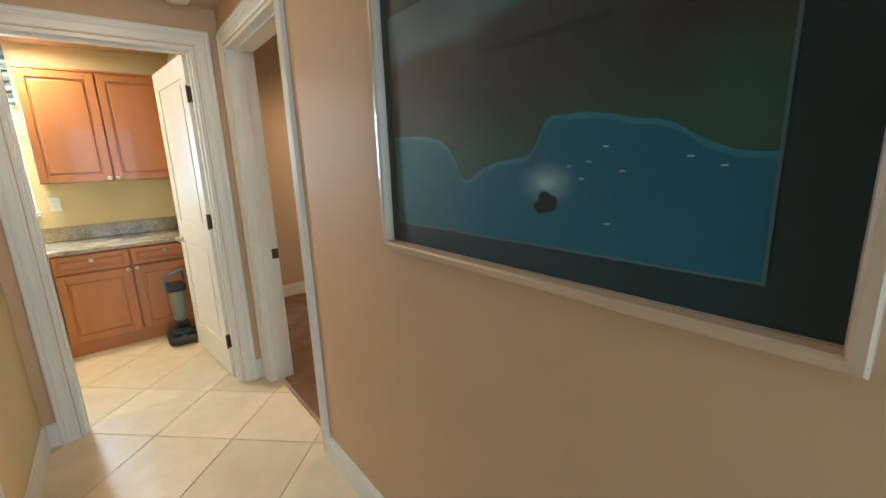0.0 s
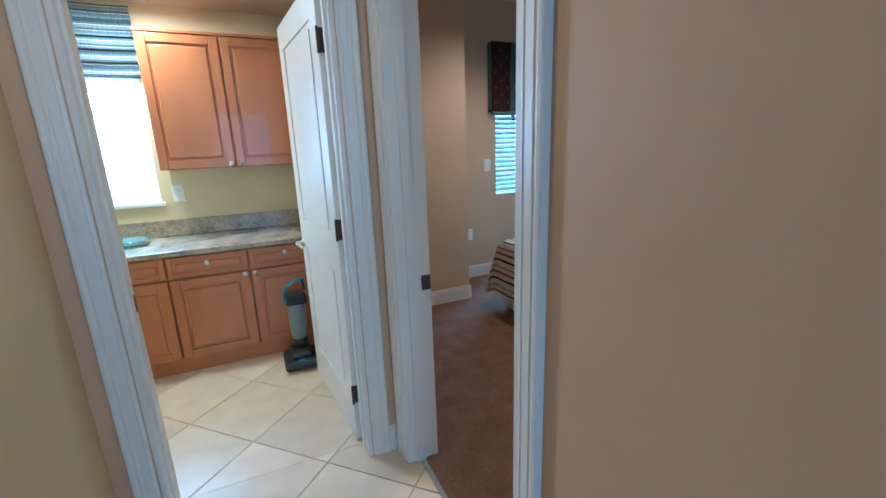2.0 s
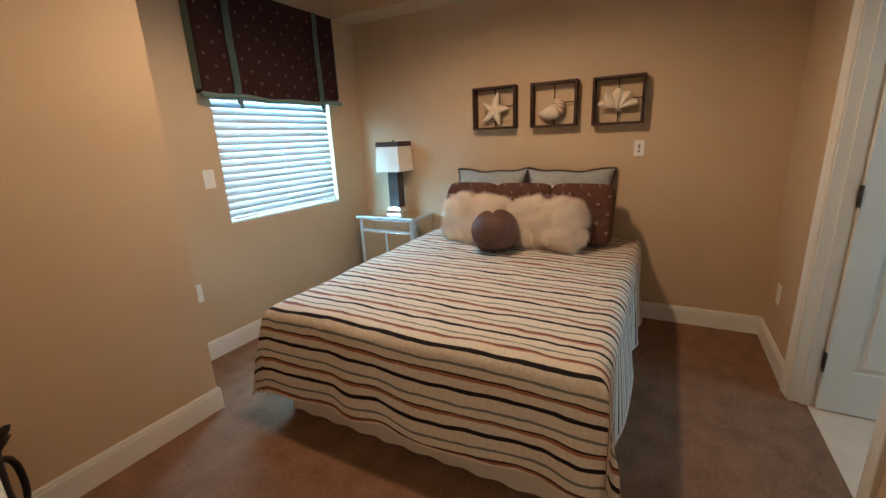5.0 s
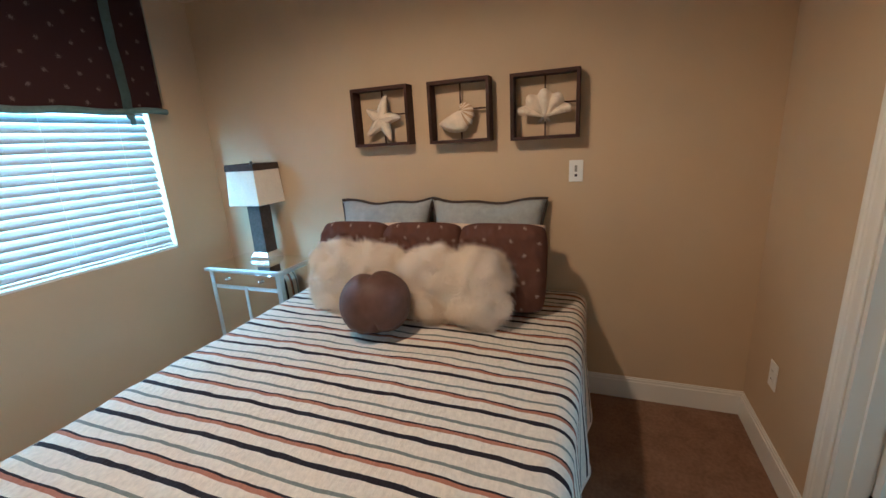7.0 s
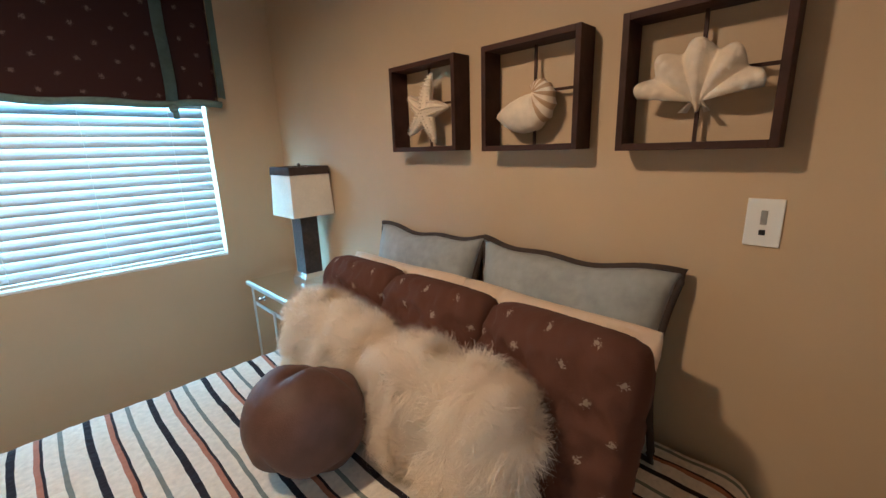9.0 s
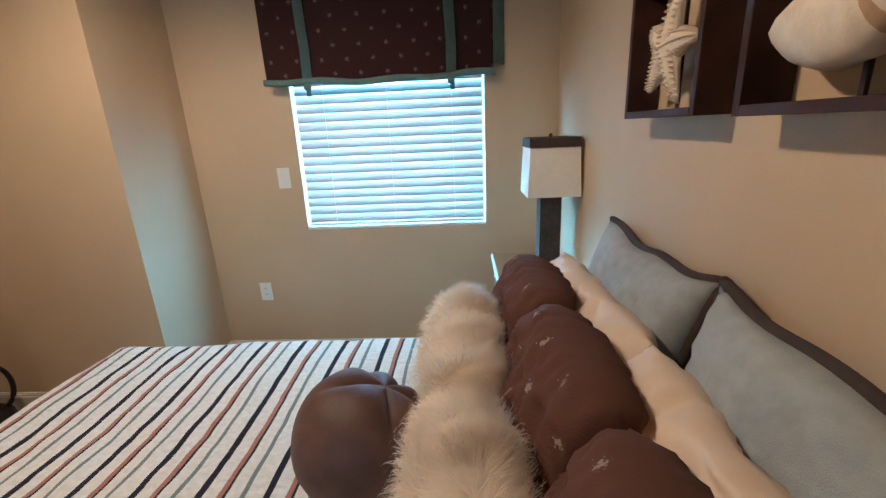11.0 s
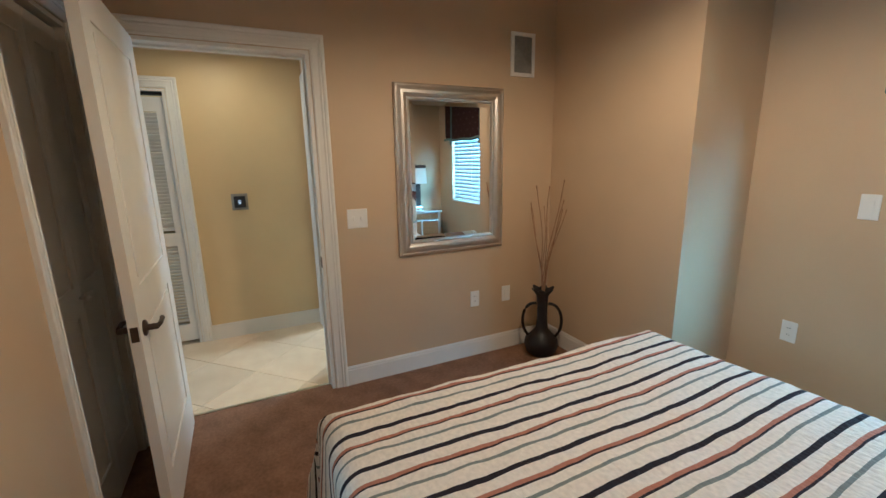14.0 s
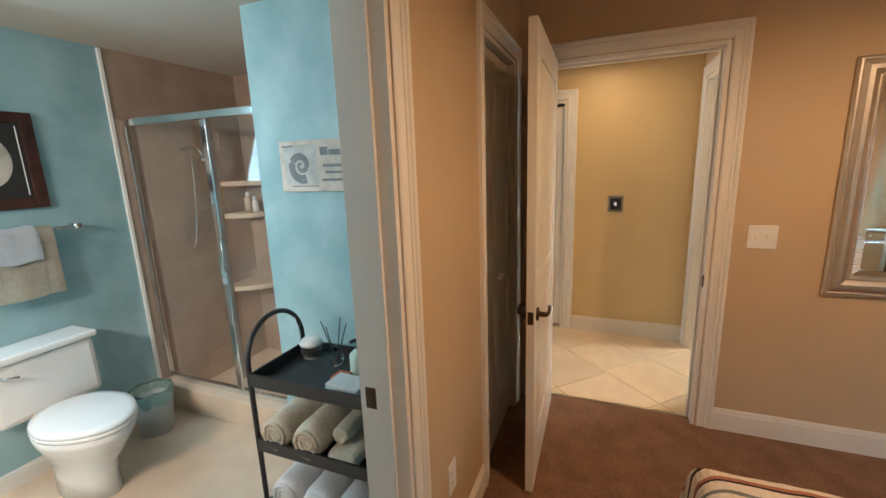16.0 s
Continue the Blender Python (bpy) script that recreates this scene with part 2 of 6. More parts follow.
def banded(name, stops, period, rough=0.9, axis=0, bump_period=0.0, extra=None):
    """Cloth with woven bands along one UV axis: stops of (place in the period, colour), constant between."""
    m = bpy.data.materials.new(name)
    m.use_nodes = True
    nt, b = nodes_of(m)
    b.inputs["Roughness"].default_value = rough
    b.inputs["Specular IOR Level"].default_value = 0.2
    uv = nt.nodes.new("ShaderNodeUVMap")
    uv.uv_map = "UVMap"
    sep = nt.nodes.new("ShaderNodeSeparateXYZ")
    nt.links.new(uv.outputs[0], sep.inputs[0])
    nz = nt.nodes.new("ShaderNodeTexNoise")
    nz.inputs["Scale"].default_value = 14
    nt.links.new(uv.outputs[0], nz.inputs[0])
    jit = nt.nodes.new("ShaderNodeMath")
    jit.operation, jit.inputs[1].default_value = "MULTIPLY_ADD", 0.006
    nt.links.new(nz.outputs[0], jit.inputs[0])
    nt.links.new(sep.outputs[axis], jit.inputs[2])
    dv = nt.nodes.new("ShaderNodeMath")
    dv.operation, dv.inputs[1].default_value = "DIVIDE", period
    nt.links.new(jit.outputs[0], dv.inputs[0])
    fr = nt.nodes.new("ShaderNodeMath")
    fr.operation = "FRACT"
    nt.links.new(dv.outputs[0], fr.inputs[0])
    cr = nt.nodes.new("ShaderNodeValToRGB")
    cr.color_ramp.interpolation = "CONSTANT"
    els = cr.color_ramp.elements
    els[0].position, els[0].color = stops[0][0], (*stops[0][1], 1)
    els[1].position, els[1].color = stops[1][0], (*stops[1][1], 1)
    for p, c in stops[2:]:
        els.new(p).color = (*c, 1)
    nt.links.new(fr.outputs[0], cr.inputs[0])
    fine = nt.nodes.new("ShaderNodeTexNoise")
    fine.inputs["Scale"].default_value, fine.inputs["Detail"].default_value = 60, 4
    nt.links.new(uv.outputs[0], fine.inputs[0])
    hs = nt.nodes.new("ShaderNodeHueSaturation")
    mr = nt.nodes.new("ShaderNodeMapRange")
    mr.inputs[3].default_value, mr.inputs[4].default_value = 0.75, 1.2
    nt.links.new(fine.outputs[0], mr.inputs[0])
    nt.links.new(mr.outputs[0], hs.inputs["Value"])
    nt.links.new(cr.outputs[0], hs.inputs["Color"])
    nt.links.new(hs.outputs[0], b.inputs["Base Color"])
    bp = nt.nodes.new("ShaderNodeBump")
    bp.inputs["Strength"].default_value, bp.inputs["Distance"].default_value = 0.9, 0.008
    n2 = nt.nodes.new("ShaderNodeTexNoise")
    n2.inputs["Scale"].default_value, n2.inputs["Detail"].default_value = 45, 3
    mp = nt.nodes.new("ShaderNodeMapping")
    mp.inputs["Scale"].default_value = (0.5, 1.4, 1) if axis == 0 else (1.4, 0.5, 1)
    nt.links.new(uv.outputs[0], mp.inputs[0])
    nt.links.new(mp.outputs[0], n2.inputs[0])
    nt.links.new(n2.outputs[0], bp.inputs["Height"])
    nt.links.new(bp.outputs[0], b.inputs["Normal"])
    return m


CR, BK, RU, GT = (0.74, 0.67, 0.57), (0.022, 0.018, 0.024), (0.40, 0.17, 0.11), (0.20, 0.22, 0.20)
STRIPES = banded("striped_quilt", [(0.0, CR), (0.09, BK), (0.20, CR), (0.42, RU), (0.50, BK), (0.54, CR), (0.74, GT), (0.81, CR)], 0.165)
NV, GY, WT, TL = (0.06, 0.085, 0.11), (0.19, 0.24, 0.25), (0.55, 0.56, 0.52), (0.10, 0.17, 0.20)
ROMAN = banded("striped_roman_cloth", [(0.0, NV), (0.22, TL), (0.34, WT), (0.38, GY), (0.58, NV), (0.70, WT), (0.73, TL), (0.9, GY)], 0.11, axis=1)


def dotted(name, base, dot, pitch, radius, rough=0.9):
    """Dark cloth with small pale motifs in offset rows, on UV in metres."""
    m = bpy.data.materials.new(name)
    m.use_nodes = True
    nt, b = nodes_of(m)
    b.inputs["Roughness"].default_value = rough
    b.inputs["Specular IOR Level"].default_value = 0.2
    uv = nt.nodes.new("ShaderNodeUVMap")
    uv.uv_map = "UVMap"
    mp = nt.nodes.new("ShaderNodeMapping")
    mp.inputs["Rotation"].default_value = (0, 0, radians(45))
    mp.inputs["Scale"].default_value = (1 / pitch, 1 / pitch, 1)
    nt.links.new(uv.outputs[0], mp.inputs[0])
    fr = nt.nodes.new("ShaderNodeVectorMath")
    fr.operation = "FRACTION"
    nt.links.new(mp.outputs[0], fr.inputs[0])
    ds = nt.nodes.new("ShaderNodeVectorMath")
    ds.operation = "DISTANCE"
    ds.inputs[1].default_value = (0.5, 0.5, 0)
    nt.links.new(fr.outputs[0], ds.inputs[0])
    nz = nt.nodes.new("ShaderNodeTexNoise")
    nz.inputs["Scale"].default_value = 200
    nt.links.new(uv.outputs[0], nz.inputs[0])
    ma = nt.nodes.new("ShaderNodeMath")
    ma.operation, ma.inputs[1].default_value = "MULTIPLY_ADD", 0.45
    nt.links.new(nz.outputs[0], ma.inputs[0])
    nt.links.new(ds.outputs["Value"], ma.inputs[2])
    lt = nt.nodes.new("ShaderNodeMath")
    lt.operation, lt.inputs[1].default_value = "LESS_THAN", radius / pitch + 0.225
    nt.links.new(ma.outputs[0], lt.inputs[0])
    mix = nt.nodes.new("ShaderNodeMix")
    mix.data_type = "RGBA"
    mix.inputs[6].default_value, mix.inputs[7].default_value = (*base, 1), (*dot, 1)
    nt.links.new(lt.outputs[0], mix.inputs[0])
    nt.links.new(mix.outputs[2], b.inputs["Base Color"])
    n2 = nt.nodes.new("ShaderNodeTexNoise")
    n2.inputs["Scale"].default_value = 300
    nt.links.new(uv.outputs[0], n2.inputs[0])
    bp = nt.nodes.new("ShaderNodeBump")
    bp.inputs["Strength"].default_value, bp.inputs["Distance"].default_value = 0.4, 0.003
    nt.links.new(n2.outputs[0], bp.inputs["Height"])
    nt.links.new(bp.outputs[0], b.inputs["Normal"])
    return m


BROWN_DOT = dotted("brown_dotted_cloth", (0.036, 0.015, 0.015), (0.15, 0.105, 0.085), 0.098, 0.008)
BROWN_LEAF = dotted("brown_leaf_cloth", (0.115, 0.052, 0.038), (0.32, 0.25, 0.20), 0.088, 0.0068)


# ---- mesh helpers ----
def box(bm, x0, x1, y0, y1, z0, z1, bevel=0.0):
    r = bmesh.ops.create_cube(bm, size=1, matrix=Matrix.Translation(((x0 + x1) / 2, (y0 + y1) / 2, (z0 + z1) / 2)) @ Matrix.Diagonal((abs(x1 - x0), abs(y1 - y0), abs(z1 - z0), 1)))
    if bevel:
        es = {e for v in r["verts"] for e in v.link_edges}
        bmesh.ops.bevel(bm, geom=list(es), offset=bevel, segments=2, affect="EDGES", profile=0.5)
    return bm


def B(*a, bevel=0.0):
    return box(bmesh.new(), *a, bevel=bevel)


def tube(bm, pts, r, seg=8, r_end=None):
    """A round bar along points."""
    pts = [Vector(p) for p in pts]
    rings = []
    up = Vector((0, 0, 1))
    for i, p in enumerate(pts):
        d = (pts[min(i + 1, len(pts) - 1)] - pts[max(i - 1, 0)]).normalized()
        side = d.cross(up if abs(d.z) < 0.9 else Vector((0, 1, 0))).normalized()
        n2 = side.cross(d)
        rr = r if r_end is None else r + (r_end - r) * i / (len(pts) - 1)
        rings.append([bm.verts.new(p + (side * math.cos(a) + n2 * math.sin(a)) * rr) for a in [2 * math.pi * k / seg for k in range(seg)]])
    for a, c in zip(rings, rings[1:]):
        for k in range(seg):
            bm.faces.new((a[k], a[(k + 1) % seg], c[(k + 1) % seg], c[k]))
    bm.faces.new(rings[0][::-1])
    bm.faces.new(rings[-1])
    return bm


def lathe(bm, profile, centre, seg=28, squash=1.0):
    """Turns (radius, height) pairs about a vertical axis."""
    cx, cy, cz = centre
    rings = [[bm.verts.new((cx + r * math.cos(2 * math.pi * k / seg), cy + squash * r * math.sin(2 * math.pi * k / seg), cz + h)) for k in range(seg)] for r, h in profile]
    for a, c in zip(rings, rings[1:]):
        for k in range(seg):
            bm.faces.new((a[k], a[(k + 1) % seg], c[(k + 1) % seg], c[k]))
    bm.faces.new(rings[0][::-1])
    bm.faces.new(rings[-1])
    return bm


def part(name, bm, material, parent=None, label="", smooth=False):
    bmesh.ops.recalc_face_normals(bm, faces=bm.faces)
    me = bpy.data.meshes.new(name)
    bm.to_mesh(me)
    bm.free()
    me.materials.append(material)
    if smooth:
        me.polygons.foreach_set("use_smooth", [True] * len(me.polygons))
    ob = new(name, me)
    if parent is not None:
        ob.parent = parent
        ob.matrix_parent_inverse = Matrix.Identity(4)
        base = parent.location.copy()
        if parent.parent is not None:
            base = base + parent.parent.location
        ob.location = (0, 0, 0)
        for v in me.vertices:
            v.co -= base
    if label:
        ob["label"] = label
    return ob


def thing(name, at, label, category, group=""):
    """An Empty at the base of a thing; its parts are given in world metres."""
    ob = new(name)
    ob.location = at
    ob.empty_display_size = 0.05
    return tagged(ob, label, category, group)


def solid(name, bm, material, label="", category="", kind="", smooth=False):
    return tagged(part(name, bm, material, None, smooth=smooth), label, category, "", kind)


def wall(name, axis, a0, a1, u0, u1, z0, z1, material, holes=(), label=""):
    """A wall from a0 to a1 across, u0 to u1 along, with openings (u, u, z, z)."""
    bm = bmesh.new()

    def piece(p0, p1, q0, q1):
        if p1 - p0 > 1e-4 and q1 - q0 > 1e-4:
            if axis == "x":
                box(bm, a0, a1, p0, p1, q0, q1)
            else:
                box(bm, p0, p1, a0, a1, q0, q1)
    at = u0
    for h0, h1, k0, k1 in sorted(holes):
        piece(at, h0, z0, z1)
        piece(h0, h1, z0, k0)
        piece(h0, h1, k1, z1)
        at = h1
    piece(at, u1, z0, z1)
    return solid(name, bm, material, label or "painted plaster wall", "wall", "structure")


# ---- plan ----
BX0, BX1, BY0, BY1, BZ = 1.00, 4.20, 1.84, 5.10, 2.75
HX0, HX1, HYN, HZ = -0.23, 0.86, 2.955, 2.25
LYN, LX0, LZ = 4.82, -1.30, 2.36
DOOR_B = (1.976, 2.845)
DOOR_L = (-0.09, 0.724)
DOOR_H = 2.04
BATH_D = (2.55, 3.41)
CLO_D = (1.13, 1.76)

# ---- structure: floors and ceilings ----
solid("floor_bedroom", B(0.915, 4.34, 1.77, 5.24, -0.10, 0.0), CARPET, "brown low-pile carpet floor", "floor", "structure")
solid("floor_bath", B(0.932, 4.34, -0.50, 1.768, -0.10, 0.0), BATH_TILE, "pale beige stone tile floor", "floor", "structure")
tile_floor = solid("floor_hall", B(-1.44, 0.914, -2.6, 4.96, -0.10, -0.006), GROUT, "diagonal travertine tile floor with sandy grout", "floor", "structure")
solid("ceiling_bedroom", B(0.86, 4.34, 1.70, 5.24, BZ, BZ + 0.1), CEIL, "textured painted ceiling", "ceiling", "structure")
solid("ceiling_soffit", B(3.93, 4.20, BY0, BY1, 2.39, BZ - 0.004), TAN, "boxed painted soffit above the headboard wall", "ceiling", "structure")
solid("ceiling_hall", B(-0.37, 0.858, -2.6, 3.09, HZ, HZ + 0.1), CEIL, "low textured painted ceiling", "ceiling", "structure")
solid("ceiling_laundry", B(-1.44, 0.858, 3.095, 4.96, LZ, LZ + 0.1), CEIL, "painted laundry ceiling", "ceiling", "structure")
solid("ceiling_bath", B(0.932, 4.34, -0.50, 1.69, 2.215, 2.3), BATH_CEIL, "painted bathroom ceiling", "ceiling", "structure")

# ---- structure: walls ----
wall("wall_bedroom_west", "x", 0.93, BX0, 1.70, 4.55, 0, BZ, TAN, [(*DOOR_B, 0, DOOR_H)])
wall("wall_hall_east", "x", HX1, 0.93, -2.6, 4.96, 0, BZ, HALL_PAINT, [(*DOOR_B, 0, DOOR_H)])
solid("wall_bedroom_corner", B(BX0 - 0.07, 2.09, 4.55, 5.24, 0, BZ), TAN, "painted boxed-out wall corner", "wall", "structure")
wall("wall_bedroom_north", "y", BY1, 5.24, 2.09, 4.34, 0, BZ, TAN, [(2.72, 3.80, 0.87, 2.28)])
wall("wall_bedroom_east", "x", BX1, 4.34, 1.70, BY1, 0, BZ, TAN)
wall("wall_bedroom_south", "y", 1.77, BY0, BX0, BX1, 0, BZ, TAN, [(*CLO_D, 0, 2.03), (*BATH_D, 0, DOOR_H)])
wall("wall_bath_north", "y", 1.70, 1.77, BX0, 4.34, 0, BZ, TEAL, [(*CLO_D, 0, 2.03), (*BATH_D, 0, DOOR_H)])
wall("wall_hall_west", "x", -0.37, HX0, -2.6, 3.09, 0, HZ, HALL_YELLOW, [(1.14, 1.99, 0, 1.985)])
wall("wall_hall_north", "y", HYN, 3.025, HX0, HX1, 0, HZ, HALL_PAINT, [(*DOOR_L, 0, DOOR_H)])
wall("wall_laundry_south", "y", 3.025, 3.09, LX0, HX1, 0, LZ, YELLOW, [(*DOOR_L, 0, DOOR_H)])
wall("wall_laundry_north", "y", LYN, 4.96, -1.44, HX1, 0, LZ, YELLOW, [(-0.71, -0.235, 1.09, 2.18)])
wall("wall_laundry_west", "x", -1.44, LX0, 3.09, LYN, 0, LZ, YELLOW)
wall("wall_laundry_east", "x", 0.835, 0.858, 3.092, LYN - 0.002, 0, LZ, YELLOW)
wall("wall_hall_south", "y", -2.6, -2.5, HX0, HX1, 0, HZ, HALL_PAINT)
# bathroom
wall("wall_bath_west", "x", 1.83, 1.95, 0.80, 1.70, 0, 2.215, TEAL)
wall("wall_bath_south", "y", -0.50, -0.36, 1.86, 4.34, 0, 2.215, TEAL)
wall("wall_bath_east", "x", 4.20, 4.34, -0.36, 1.70, 0, 2.215, TEAL)
wall("wall_shower_south", "y", -0.50, -0.355, 0.932, 1.86, 0, 2.215, SHOWER_TILE, label="brown stone-tiled shower wall")
wall("wall_shower_west", "x", 0.932, 0.952, -0.355, 0.80, 0, 2.215, SHOWER_TILE, label="brown stone-tiled shower wall")
wall("wall_shower_north", "y", 0.80, 0.90, 0.932, 1.83, 0, 2.215, SHOWER_TILE, label="brown stone-tiled shower wall")
wall("wall_closet_back", "y", 0.98, 1.05, 0.93, 1.83, 0, 2.4, TAN)
solid("trim_tile_edge", B(1.855, 1.872, -0.362, -0.345, 0.17, 2.21), WHITE, "white tile edge strip", "trim", "structure")
solid("shower_curb", B(1.73, 1.87, -0.355, 0.795, 0.0, 0.17, bevel=0.008), BATH_TILE, "beige stone shower curb", "curb", "structure")
solid("ceiling_closet", B(1.0, 1.83, 1.05, 1.70, 2.3, 2.36), CEIL, "painted closet ceiling", "ceiling", "structure")
solid("wall_louver_back", B(-0.95, -0.80, 1.0, 2.1, 0, 2.2), YELLOW, "painted closet back wall", "wall", "structure")
solid("wall_louver_side", bm=box(B(-0.80, -0.37, 1.0, 1.1, 0, 2.2), -0.80, -0.37, 2.03, 2.1, 0, 2.2), material=YELLOW, label="painted closet side walls", category="wall", kind="structure")
solid("ground", B(-60, 60, 5.6, 80, -0.4, -0.3), mat("outside_ground", (0.3, 0.28, 0.22), 0.9), "pale outdoor ground", "ground", "structure")
solid("backdrop", B(-2.2, 1.6, 6.6, 6.65, -0.3, 3.4), OUTSIDE, "bright hazy outdoors", "backdrop", "structure")


# ---- trim ----
def baseboard(x0, y0, x1, y1, nx, ny, h=0.128):
    """A baseboard along a wall line; (nx, ny) points into the room."""
    t = 0.014
    bm = bmesh.new()
    for dz0, dz1, tt in ((0, h - 0.022, t), (h - 0.022, h - 0.008, t * 0.72), (h - 0.008, h, t * 0.4)):
        box(bm, min(x0, x1, x0 + nx * tt), max(x0, x1, x0 + nx * tt), min(y0, y1, y0 + ny * tt), max(y0, y1, y0 + ny * tt), dz0, dz1)
    return solid("baseboard", bm, TRIM, "white painted stepped baseboard", "baseboard", "structure")


CW = 0.083
baseboard(BX0, DOOR_B[1] + CW, BX0, 4.55, 1, 0)
baseboard(BX0 + 0.014, 4.55, 2.09, 4.55, 0, -1)
baseboard(2.09, 4.536, 2.09, 5.10, 1, 0)
baseboard(2.104, BY1, BX1, BY1, 0, -1)
baseboard(BX1, BY0, BX1, BY1 - 0.014, -1, 0)
baseboard(BATH_D[1] + CW, BY0, BX1 - 0.014, BY0, 0, 1)
baseboard(CLO_D[1] + CW, BY0, BATH_D[0] - CW, BY0, 0, 1)
baseboard(HX1, -2.5, HX1, DOOR_B[0] - CW, -1, 0)
baseboard(HX0, 1.99 + CW, HX0, HYN, 1, 0)
baseboard(HX0, -2.5, HX0, 1.14 - CW, 1, 0)
baseboard(HX0 + 0.014, HYN, DOOR_L[0] - CW, HYN, 0, -1)
baseboard(DOOR_L[1] + CW, HYN, HX1, HYN, 0, -1)
baseboard(1.95, 0.80, 1.95, 1.70, 1, 0, 0.09)
baseboard(1.88, -0.36, 4.2, -0.36, 0, 1, 0.09)


def casing(name, axis, face, n, u0, u1, top, label="white painted stepped door casing"):
    """Moulded, mitred casing round three sides of an opening; n is +1 or -1, the way it stands out from the face."""
    bm = bmesh.new()
    prof = [(0.005, 0.0), (0.005, 0.007), (0.009, 0.0105), (0.017, 0.012), (0.0195, 0.0098), (0.045, 0.0112), (0.048, 0.0150), (0.0535, 0.0168), (0.058, 0.0140),
            (0.061, 0.0142), (0.0645, 0.0188), (0.0715, 0.0205), (0.0795, 0.0195), (CW, 0.0160), (CW, 0.0)]
    rows = []
    for w, t in prof:
        d = face + n * t
        path = ((u0 - w, 0.0), (u0 - w, top + w), (u1 + w, top + w), (u1 + w, 0.0))
        rows.append([bm.verts.new((d, u, z) if axis == "x" else (u, d, z)) for u, z in path])
    for a, c in zip(rows, rows[1:] + rows[:1]):
        for k in range(3):
            bm.faces.new((a[k], a[k + 1], c[k + 1], c[k]))
    bm.faces.new([row[0] for row in rows])
    bm.faces.new([row[3] for row in rows][::-1])
    return solid(name, bm, TRIM, label, "door casing", "structure")


def jamb(name, axis, a0, a1, u0, u1, top, stop):
    """Lining of an opening through a wall, with a door stop at stop (from, to) across the wall."""
    bm = bmesh.new()

    def b(p0, p1, c0, c1, q0, q1):
        if axis == "x":
            box(bm, c0, c1, p0, p1, q0, q1)
        else:
            box(bm, p0, p1, c0, c1, q0, q1)
    t = 0.018
    b(u0 - 0.001, u0 + t, a0 - 0.003, a1 + 0.003, 0, top)
    b(u1 - t, u1 + 0.001, a0 - 0.003, a1 + 0.003, 0, top)
    b(u0 + t, u1 - t, a0 - 0.003, a1 + 0.003, top - t, top)
    s0, s1 = stop
    b(u0 + t, u0 + t + 0.011, s0, s1, 0, top - t)
    b(u1 - t - 0.011, u1 - t, s0, s1, 0, top - t)
    b(u0 + t + 0.011, u1 - t - 0.011, s0, s1, top - t - 0.011, top - t)
    return solid(name, bm, TRIM, "white painted door lining with a stop", "door frame", "structure")


casing("trim_bedroom_door_hall", "x", HX1, -1, *DOOR_B, DOOR_H)
casing("trim_bedroom_door_room", "x", BX0, 1, *DOOR_B, DOOR_H)
jamb("trim_bedroom_door_lining", "x", HX1, BX0, *DOOR_B, DOOR_H, (0.90, 0.94))
casing("trim_laundry_door_hall", "y", HYN, -1, *DOOR_L, DOOR_H)
jamb("trim_laundry_door_lining", "y", HYN, 3.09, *DOOR_L, DOOR_H, (2.99, 3.03))
casing("trim_bath_door_room", "y", BY0, 1, *BATH_D, DOOR_H)
jamb("trim_bath_door_lining", "y", 1.70, BY0, *BATH_D, DOOR_H, (1.755, 1.80))
casing("trim_closet_door", "y", BY0, 1, *CLO_D, 2.03)
jamb("trim_closet_lining", "y", 1.70, BY0, *CLO_D, 2.03, (1.765, 1.78))
jamb("trim_louver_lining", "x", -0.37, HX0, 1.14, 1.99, 1.985, (-0.34, -0.30))
casing("trim_louver_door", "x", HX0, 1, 1.14, 1.99, 1.985)
solid("trim_threshold", B(0.915, 0.935, *DOOR_B, -0.005, 0.003), NICKEL, "thin metal carpet edge strip", "threshold", "structure")


# ---- doors ----
def panel_door(name, w, h, label):
    """A two-panel door leaf in its own space: hinge edge on x=0, width along x, thickness about y."""
    root = thing(name, (0, 0, 0), label, "door")
    t = 0.0175
    bm = bmesh.new()
    box(bm, 0.0, w, -t + 0.007, t - 0.007, 0, h)
    st, rails = 0.105, [(0, 0.22), (0.86, 1.0), (h - 0.12, h)]
    for s in (-1, 1):
        y0, y1 = sorted((s * (t - 0.007), s * t))
        box(bm, 0, st, y0, y1, 0, h)
        box(bm, w - st, w, y0, y1, 0, h)
        for z0, z1 in rails:
            box(bm, st, w - st, y0, y1, z0, z1)
    part("leaf", bm, TRIM, root)
    for z0, z1 in ((0.22, 0.86), (1.0, h - 0.12)):
        for s in (-1, 1):
            bm = bmesh.new()
            y0, y1 = sorted((s * (t - 0.0068), s * (t - 0.001)))
            box(bm, st + 0.028, w - st - 0.028, y0, y1, z0 + 0.028, z1 - 0.028, bevel=0.0028)
            part("panel", bm, TRIM, root)
    return root


